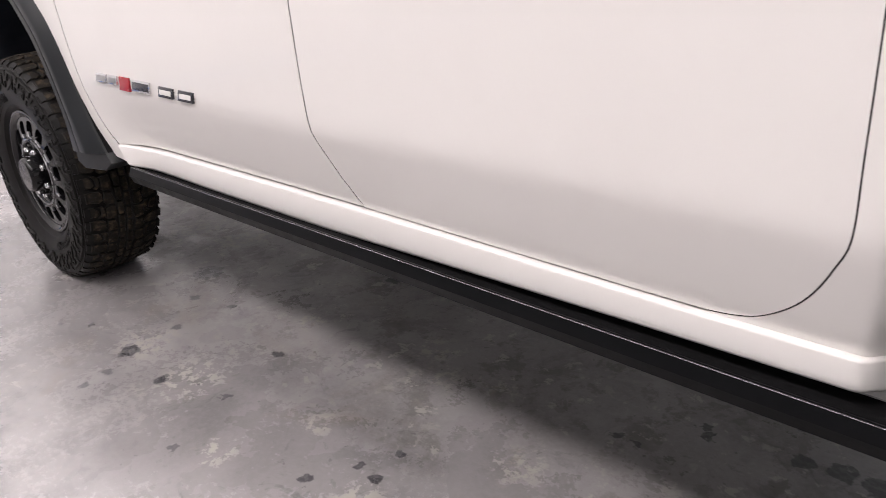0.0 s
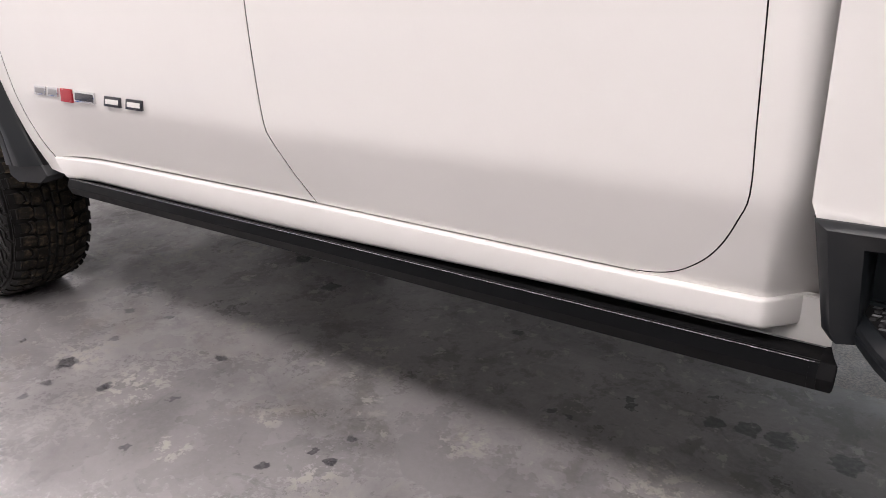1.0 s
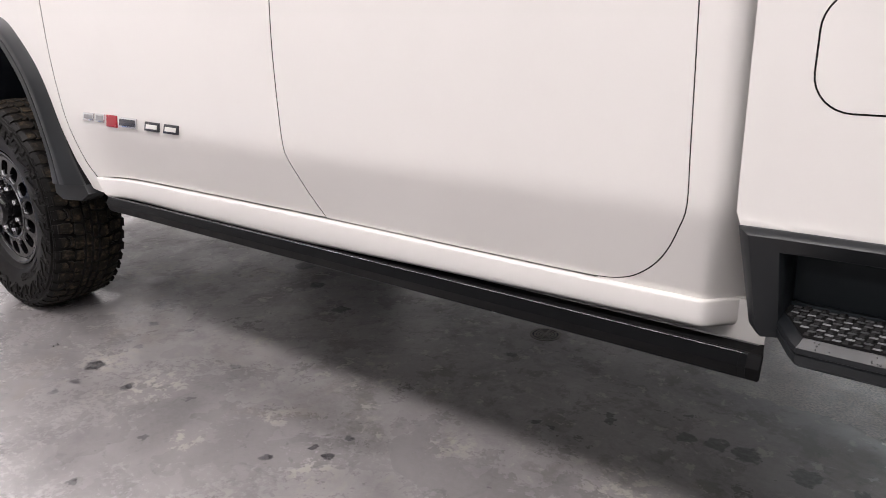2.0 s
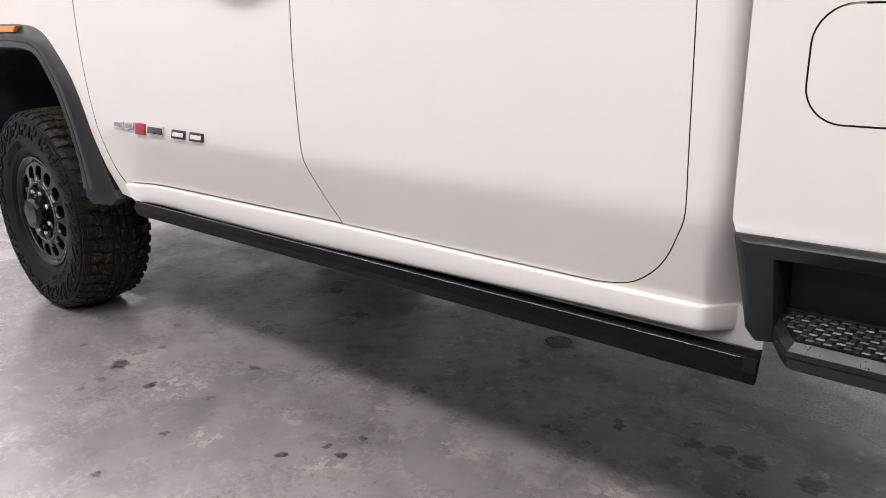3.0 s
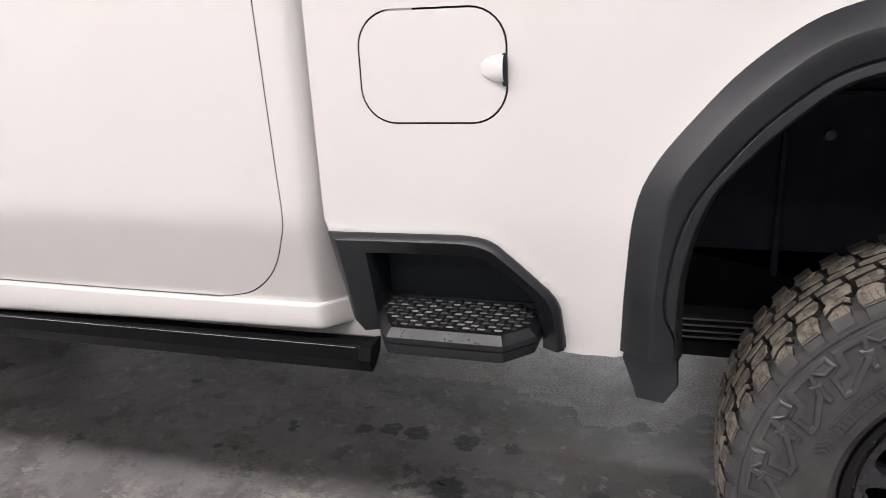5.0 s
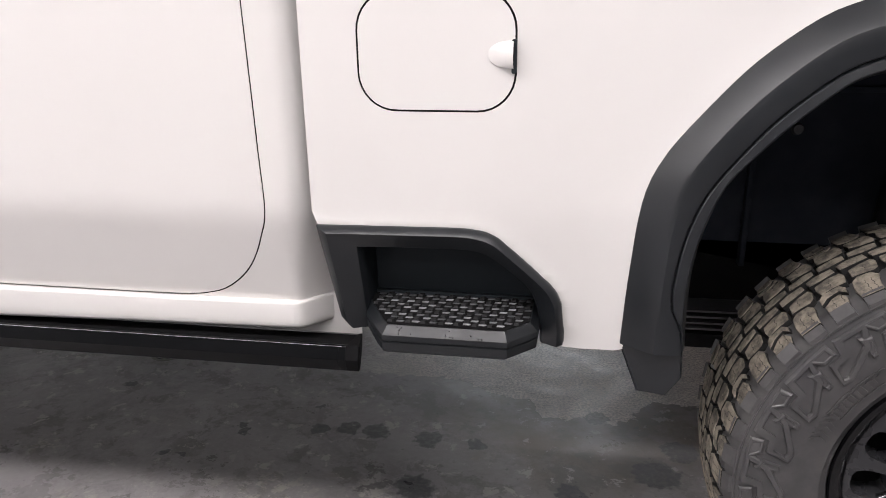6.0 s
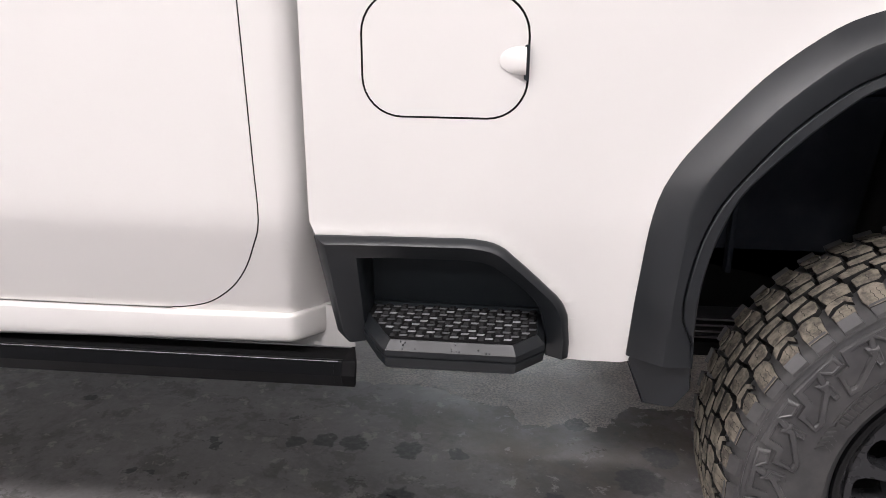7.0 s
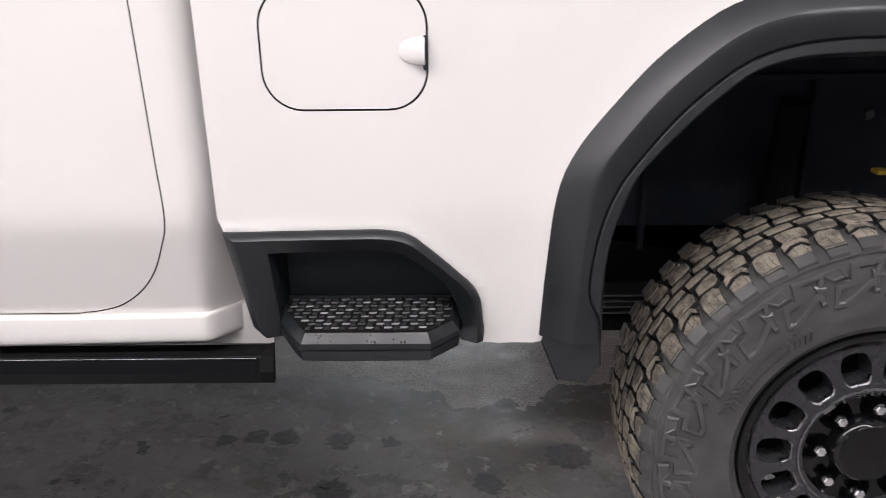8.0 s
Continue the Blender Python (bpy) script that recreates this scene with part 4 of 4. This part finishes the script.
def rim_parts(root, cap_out, face_paint):
    def dish(r):
        return float(np.interp(r, (0.0, 0.122, 0.128, 0.136, 0.146, 0.165, 0.190, 0.205, 0.214), (0.028, 0.028, 0.0245, 0.0245, 0.0290, 0.0310, 0.0345, 0.0370, 0.0370)))
    rim = part("rim", ring([(0.236, 0.060), (0.244, 0.036), (0.2445, 0.029), (0.242, 0.025), (0.236, 0.024), (0.231, 0.0255), (0.227, 0.029), (0.2185, 0.0325), (0.2155, 0.037),
                            (0.2145, 0.070), (0.206, 0.12), (0.195, 0.24)], 96), RIM, root, "gloss black rim with many slots", 40)
    slots = 14
    angles = [2 * math.pi * k / slots - radians(14.9) for k in range(slots)]
    circle = [(0.2165 * math.sin(2 * math.pi * k / 84), 0.2165 * math.cos(2 * math.pi * k / 84)) for k in range(84)]
    centre = [(0.120 * math.sin(2 * math.pi * k / 48), 0.120 * math.cos(2 * math.pi * k / 48)) for k in range(48)]
    bm = sheet(circle, lambda x, z: dish(math.hypot(x, z)), [slot_outline(a) for a in angles] + [centre], thick=0.045, dz=0.02, dx=0.02, lip=0.0025)
    part("wheel_face", bm, face_paint, rim, "satin black wheel face with rounded slots", 30)
    # bright bevelled edge on the hub side of each slot
    for a in angles:
        c, q = math.cos(a), math.sin(a)
        line = [(-0.0250, 0.1565), (-0.0222, 0.1476), (-0.0155, 0.1414), (0.0155, 0.1414), (0.0222, 0.1476), (0.0250, 0.1565)]
        rows = []
        for g, dr, dy in ((1.03, -0.0016, -0.0006), (0.99, 0.0006, 0.0006), (0.965, 0.0014, 0.0034), (0.955, 0.0014, 0.010)):
            rows.append([((r + dr) * q + t * g * c, dish(r) + dy, (r + dr) * c - t * g * q) for t, r in line])
        part("slot_edge", loft(rows), MILLED, rim, "milled metal edge of a wheel slot", 60)
    part("machined_ring", ring([(0.1270, 0.0262), (0.1280, 0.0228), (0.1312, 0.0228), (0.1322, 0.0262)], 96), MILLED, rim, "thin machined ring round the hub", 40)
    # the sunken hub with a lobe between each pair of nuts
    part("hub_face", ring([(0.122, 0.028), (0.119, 0.034), (0.116, 0.052), (0.06, 0.054), (0.0, 0.054)], 96), RIM, rim, angle=40)
    for k in range(8):
        a = radians(2 + 22.5 + 45 * k)
        rows = []
        for r, half, y in ((0.062, 0.013, 0.034), (0.078, 0.010, 0.033), (0.092, 0.0095, 0.033), (0.106, 0.015, 0.031), (0.119, 0.026, 0.030)):
            rows.append([(r * math.sin(a) + t * math.cos(a), y + d, r * math.cos(a) - t * math.sin(a)) for t, d in ((-half - 0.003, 0.024), (-half, 0.005), (-half * 0.72, 0.0), (half * 0.72, 0.0), (half, 0.005), (half + 0.003, 0.024))])
        part("hub_lobe", loft(rows), RIM, rim, angle=40)
    # raised bars of worn lettering and a small plate on the ring round the hub
    bm = bmesh.new()
    for k, wide in enumerate((0.030, 0.0, 0.050, 0.020, 0.040, 0.034, 0.044)):
        if not wide:
            continue
        a = radians(-31) + 0.105 * k
        for r in (0.1195, 0.1245):
            line = [(a, r), (a + wide, r), (a + wide, r + 0.0022), (a, r + 0.0022)]
            stack(bm, [[bm.verts.new((rr * math.sin(b), y, rr * math.cos(b))) for b, rr in line] for y in (0.028, 0.0212)], True)
    part("ring_lettering", bm, MILLED, rim, "worn raised bars round the hub", 20)
    bm = box(bmesh.new(), -0.0125, 0.0125, 0.0195, 0.028, -0.0055, 0.0055, 0.0015)
    for t in (-0.0085, 0.0085):
        bmesh.ops.create_cone(bm, cap_ends=True, segments=10, radius1=0.0022, radius2=0.0018, depth=0.002, matrix=pose(t, 0.0188, 0, 90, 0, 0))
    bmesh.ops.transform(bm, matrix=pose(0.1275 * math.sin(radians(-44)), 0, 0.1275 * math.cos(radians(-44)), 0, -44, 0), verts=bm.verts)
    part("rim_plate", bm, MILLED, rim, "small riveted metal plate", 30)
    part("brake_disc", ring([(0.0, 0.13), (0.175, 0.13), (0.18, 0.14), (0.18, 0.16)], 48), UNDER, rim)
    rows = []
    for r, y in ((0.069, 0.054), (0.069, 0.026 - cap_out), (0.066, 0.018 - cap_out), (0.060, 0.0115 - cap_out), (0.0585, 0.0110 - cap_out), (0.0560, 0.0125 - cap_out), (0.0, 0.0115 - cap_out)):
        lobed = 0.035 if 0.0595 < r < 0.0675 else 0.0
        rows.append([(r * (1 - lobed * (0.5 + 0.5 * math.cos(8 * b))) * math.sin(b), y, r * (1 - lobed * (0.5 + 0.5 * math.cos(8 * b))) * math.cos(b)) for b in np.linspace(0, 2 * math.pi, 65)[:-1]])
    part("centre_cap", loft(rows, close_v=True), RIM, rim, "round gloss black centre cap", 30)
    rows = [[(r * math.cos(math.pi * j / 3), y, r * math.sin(math.pi * j / 3)) for j in range(6)] for r, y in ((0.0128, 0.054), (0.0128, 0.020), (0.0118, 0.015), (0.0088, 0.0105), (0.0045, 0.0088))]
    first = part("lug_nut", loft(rows, close_v=True, caps=True), CHROME, rim, "chrome lug nut", 30)
    for k in range(8):
        a = radians(2 + 45 * k)
        ob = first if k == 0 else new("lug_nut", first.data)
        ob.location, ob.parent = (0.0925 * math.sin(a), 0, 0.0925 * math.cos(a)), rim
        if k:
            tagged(ob, "chrome lug nut")
    bm = bmesh.new()
    bmesh.ops.create_cone(bm, cap_ends=True, segments=12, radius1=0.004, radius2=0.003, depth=0.035, matrix=pose(0.197 * math.sin(radians(-128)), 0.045, 0.197 * math.cos(radians(-128)), 70, 0, 40))
    part("valve_stem", bm, STEEL, rim, "metal valve stem", 30)


def wheel(truck, x, y, z, size, width, lean, cap_out=0.0, turn=0.0, dusty=True):
    root = empty("wheel", x, y, z, truck)
    tagged(root, "all-terrain tyre on a gloss black wheel")
    root.rotation_euler = (0, lean, turn)
    root.scale = (size, width, size)
    tyre_parts(root, dusty)
    rim_parts(root, cap_out, RIM_FACE if dusty else RIM)
    return root


def badge(truck):
    """A model badge as plain slanted shapes."""
    root = empty("badge", -1.384, -0.0065, 0.838, truck)
    tagged(root, "chrome and red model badge on the door")
    def along(t):
        return 0.586 * t * 1.19 / ((1 - t) + t * 1.19)
    # start, end, foot, head, inlay and rim
    shapes = ((0.03, 0.140, 0.008, 0.033, SILVER, CHROME), (0.145, 0.245, 0.008, 0.034, SILVER, CHROME), (0.252, 0.362, -0.003, 0.035, RED, RED),
              (0.372, 0.56, 0.002, 0.033, DARK_CHROME, CHROME), (0.63, 0.785, 0.002, 0.029, PAINT, DARK_CHROME), (0.82, 0.98, 0.002, 0.029, PAINT, DARK_CHROME))
    for t0, t1, z0, z1, upper, lower in shapes:
        x0, x1 = along(t0), along(t1)
        lean = 0.010
        line = [(x0, z0), (x1 - lean, z0), (x1, z1), (x0 + lean, z1)]
        base = part("badge_block", prism(inset(line, -0.0008), -0.005, 0.005, 0.0014), lower, root, "slanted badge block")
        if upper != lower:
            part("badge_inlay", prism(inset(line, 0.0066 if upper is PAINT else 0.0044), -0.0058, 0.0, 0.0006), upper, base)


def door_handle(truck, x):
    rows = []
    for i in range(15):
        u = i / 14
        r = 0.019 * math.sin(math.pi * min(max(u, 0.04), 0.96)) ** 0.35
        rows.append([(x + 0.24 * u, -0.045 - 0.018 * math.sin(math.pi * u) + r * 0.7 * math.cos(a), 1.314 + r * math.sin(a)) for a in np.linspace(0, 2 * math.pi, 13)[:-1]])
    part("door_handle", loft(rows, close_v=True, caps=True), PAINT, truck, "white pull handle on the door")


def upper_cab(truck, top):
    """The closed upper body: cab with windows, hood, bed walls."""
    lean = 0.16
    rows = []
    for z, y, x0, x1 in ((top, 0.0, -1.62, 0.82), (1.46, 0.015, -1.60, 0.82), (1.70, 0.11, -1.15, 0.80), (1.92, 0.19, -0.72, 0.76), (2.0, 0.27, -0.52, 0.70), (2.02, 0.5, -0.4, 0.6)):
        rows.append([(x0, y, z), (x1, y, z), (x1, FAR - y, z), (x0, FAR - y, z)])
    part("cab_roof", loft(rows, close_v=True, caps=True), PAINT, truck, "white crew cab upper body", 30)
    for x0, x1, s in ((-1.15, -0.42, 0.22), (-0.34, 0.68, 0.04)):
        bm = bmesh.new()
        for side in (0, 1):
            f = (lambda y: y) if side == 0 else (lambda y: FAR - y)
            a = [bm.verts.new(p) for p in ((x0, f(0.018), 1.50), (x1, f(0.018), 1.50), (x1 - 0.03, f(0.155), 1.86), (x0 + s + 0.1, f(0.155), 1.86))]
            b = [bm.verts.new((v.co.x, v.co.y + (0.03 if side == 0 else -0.03), v.co.z)) for v in a]
            bm.faces.new(a), bm.faces.new(b)
            for k in range(4):
                bm.faces.new((a[k - 1], a[k], b[k], b[k - 1]))
        part("side_window", bm, GLASS, truck, "dark tinted side glass")
    rows = [[(x, y, z) for y, z in ((0.0, 1.42), (0.05, h - 0.06), (0.25, h), (FAR / 2, h + 0.03), (FAR - 0.25, h), (FAR - 0.05, h - 0.06), (FAR, 1.42), (FAR, 1.0), (0.0 + 0.03, 1.0))]
            for x, h in ((-3.05, 1.44), (-2.9, 1.50), (-2.4, 1.54), (-1.62, 1.56))]
    rows = [[(x, min(max(y, 0.03), FAR - 0.03), max(z, 1.25)) for x, y, z in r] for r in rows]
    part("hood", loft(rows, close_v=True, caps=True), PAINT, truck, "white hood")
    bm = box(bmesh.new(), 0.86, 3.3, 0.60, FAR - 0.6, 0.98, 1.02)
    part("bed_floor", bm, UNDER, truck, "black bed floor")
    bm = box(bmesh.new(), 3.26, 3.32, 0.0, FAR, 0.70, 1.44, 0.01)
    box(bm, 0.84, 3.3, 0.0, 0.07, 1.40, 1.44, 0.01)
    box(bm, 0.84, 3.3, FAR - 0.07, FAR, 1.40, 1.44, 0.01)
    box(bm, 0.86, 0.90, 0.08, FAR - 0.05, 0.95, 1.42)
    part("bed_walls", bm, PAINT, truck, "white bed walls and tailgate")
    bm = box(bmesh.new(), -3.1, -2.85, 0.05, FAR - 0.05, 0.62, 1.42, 0.03)
    part("front_end", bm, TRIM, truck, "black front end")
    bm = box(bmesh.new(), -1.55, 3.25, FAR - 0.03, FAR, 0.80, 1.42, 0.01)
    box(bm, -2.9, -1.55, FAR - 0.03, FAR, 1.15, 1.42, 0.01)
    part("far_flank", bm, PAINT, truck, "white far side of the body")


def chassis(truck):
    bm = box(bmesh.new(), -1.45, 1.30, 0.20, FAR - 0.2, 0.64, 0.70)
    part("floor_pan", bm, UNDER, truck, "dark underbody")
    bm = prism([(-1.85, 0.62), (-1.28, 0.62), (-1.29, 0.54), (-1.53, 0.480), (-1.85, 0.50)], 0.19, 0.205)
    part("splash_shield", bm, UNDER, truck, "black splash shield behind the front wheel")
    # lower far side in underbody black, its shade put in the colour
    bm = box(bmesh.new(), -1.4, 1.40, FAR - 0.12, FAR - 0.03, 0.60, 0.80, 0.02)
    part("far_sill", bm, UNDER, truck, "far sill coloured black for shade")
    bm = box(bmesh.new(), 0.30, 1.72, 0.66, 1.05, 0.44, 0.70, 0.03)
    part("fuel_tank", bm, UNDER, truck, "black fuel tank")
    for y in (0.56, 1.42):
        bm = box(bmesh.new(), -2.8, 3.1, y, y + 0.08, 0.46, 0.66, 0.008)
        part("frame_rail", bm, UNDER, truck, "black ladder frame rail")
    # unseen gearbox shape, added to keep far light off the floor below
    bm = box(bmesh.new(), -1.35, -0.62, 0.80, 1.24, 0.40, 0.68, 0.06)
    box(bm, -0.64, 0.06, 0.86, 1.18, 0.36, 0.66, 0.05)
    part("gearbox", bm, UNDER, truck, "unseen gearbox shape that blocks far light")
    # unseen mirrored board, added to stop low light from the far side
    bm = box(bmesh.new(), -1.30, 0.89, FAR - 0.11, FAR + 0.005, 0.532, 0.588, 0.01)
    part("far_running_board", bm, SATIN, truck, "unseen far running board, added to block low light")
    bm = bmesh.new()
    bmesh.ops.create_cone(bm, cap_ends=True, segments=24, radius1=0.06, radius2=0.06, depth=1.7, matrix=pose(HUB_R, FAR / 2, HUB_Z, 90, 0, 0))
    bmesh.ops.create_uvsphere(bm, u_segments=20, v_segments=12, radius=0.17, matrix=Matrix.Translation((HUB_R, FAR / 2, HUB_Z)))
    part("rear_axle", bm, UNDER, truck, "black rear axle with its differential")
    # each leaf is only a thin grey strip, its lit top edge as colour
    for k in range(5):
        rows = []
        half = 0.78 - 0.03 * k
        for u in np.linspace(-1, 1, 17):
            x, z = HUB_R + half * u, 0.539 - 0.0142 * k - 0.004 * (half * u / 0.78)  ** 2
            rows.append([(x, 0.40, z), (x, 0.475, z), (x, 0.475, z - 0.0045), (x, 0.40, z - 0.0045)])
        part("leaf_spring", loft(rows, close_v=True, caps=True), LEAF, truck, "thin grey strip for the lit edge of a leaf spring")
    part("spring_plate", box(bmesh.new(), 1.40, 1.66, 0.395, 0.48, 0.450, 0.484, 0.004), UNDER, truck, "black plate under the leaf springs")
    bm = bmesh.new()
    bmesh.ops.create_cone(bm, cap_ends=True, segments=20, radius1=0.032, radius2=0.032, depth=0.5, matrix=pose(HUB_R - 0.02, 0.5, 0.72, 12, 0, 0))
    part("shock_absorber", bm, UNDER, truck, "black shock absorber")
    bm = box(bmesh.new(), HUB_R + 0.100, HUB_R + 0.125, 0.30, 0.33, 0.838, 0.847, 0.002)
    part("yellow_mark", bm, YELLOW, truck, "yellow paint mark in the wheel arch")


def build_truck():
    truck = empty("pickup_truck", 0, 0, 0)
    tagged(truck, "white four-door pickup truck with black trim, parked on concrete", "pickup truck")
    top = body_panels(truck)
    front_tip = [(-1.447, 0.606), (-1.52, 0.603), (-1.605, 0.601), (-1.605, 0.562), (-1.571, 0.540), (-1.470, 0.543), (-1.430, 0.572)]
    rear_tip = [(1.357, 0.628), (1.397, 0.629), (1.457, 0.642), (1.459, 0.596), (1.437, 0.555), (1.391, 0.545)]
    out, inn = even(FRONT_OUT), even(FRONT_IN)
    ff = flare(truck, (out, between(out, inn, 0.42), between(out, inn, 0.665), inn), HUB_F, front_tip, 0.75)
    part("side_marker", prism([(-2.20, 1.171), (-1.996, 1.172), (-1.972, 1.194), (-2.20, 1.195)], -0.044, -0.01, 0.003), AMBER, ff, "amber side marker lamp")
    flare(truck, (REAR_OUT, REAR_RIDGE, REAR_GROOVE, REAR_IN), HUB_R, rear_tip)
    liner(truck, FRONT_IN, HUB_F), liner(truck, REAR_IN, HUB_R)
    bed_step(truck)
    step_drops(truck)
    running_board(truck)
    badge(truck)
    door_handle(truck, -0.66)
    upper_cab(truck, top)
    chassis(truck)
    wheel(truck, 1.952, -0.045, 0.412, 0.950, 0.958, 0.0)
    # front wheels take the darker copies, rubber and face, for the shade there
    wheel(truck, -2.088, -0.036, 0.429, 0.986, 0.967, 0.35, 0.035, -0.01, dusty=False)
    wheel(truck, 1.952, FAR + 0.045, 0.412, 0.950, 0.958, 0.0, 0.0, math.pi)
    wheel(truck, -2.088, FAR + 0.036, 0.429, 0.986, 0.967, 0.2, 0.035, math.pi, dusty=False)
    return truck


build_truck()


# ---- floor drain ----
def drain(x, y):
    root = empty("floor_drain", x, y, 0.0)
    tagged(root, "round cast iron drain grate set in the concrete", "floor drain")
    part("rim", spin([(0.050, 0.0), (0.050, 0.0022), (0.056, 0.0026), (0.060, 0.0018), (0.060, 0.0)]), IRON, root)
    for r in (0.040, 0.029, 0.018):
        part("grate_ring", spin([(r - 0.0028, 0.0), (r - 0.0028, 0.0022), (r + 0.0028, 0.0022), (r + 0.0028, 0.0)]), IRON, root)
    for k in range(4):
        bm = box(bmesh.new(), -0.051, 0.051, -0.0025, 0.0025, 0.0, 0.0019)
        bmesh.ops.transform(bm, matrix=pose(0, 0, 0, 0, 0, 45 * k + 10), verts=bm.verts)
        part("grate_bar", bm, IRON, root)
    # no hole here: a flat dark disc takes the place of the pit's shade
    part("drain_pit_shade", spin([(0.0, 0.0008), (0.05, 0.0008)]), LINER, root, "flat dark disc for the shade in the drain")


def spin(profile, steps=40):
    return loft([[(r * math.cos(2 * math.pi * k / steps), r * math.sin(2 * math.pi * k / steps), z) for r, z in profile] for k in range(steps)], close_u=True)


drain(-0.131, 1.031)
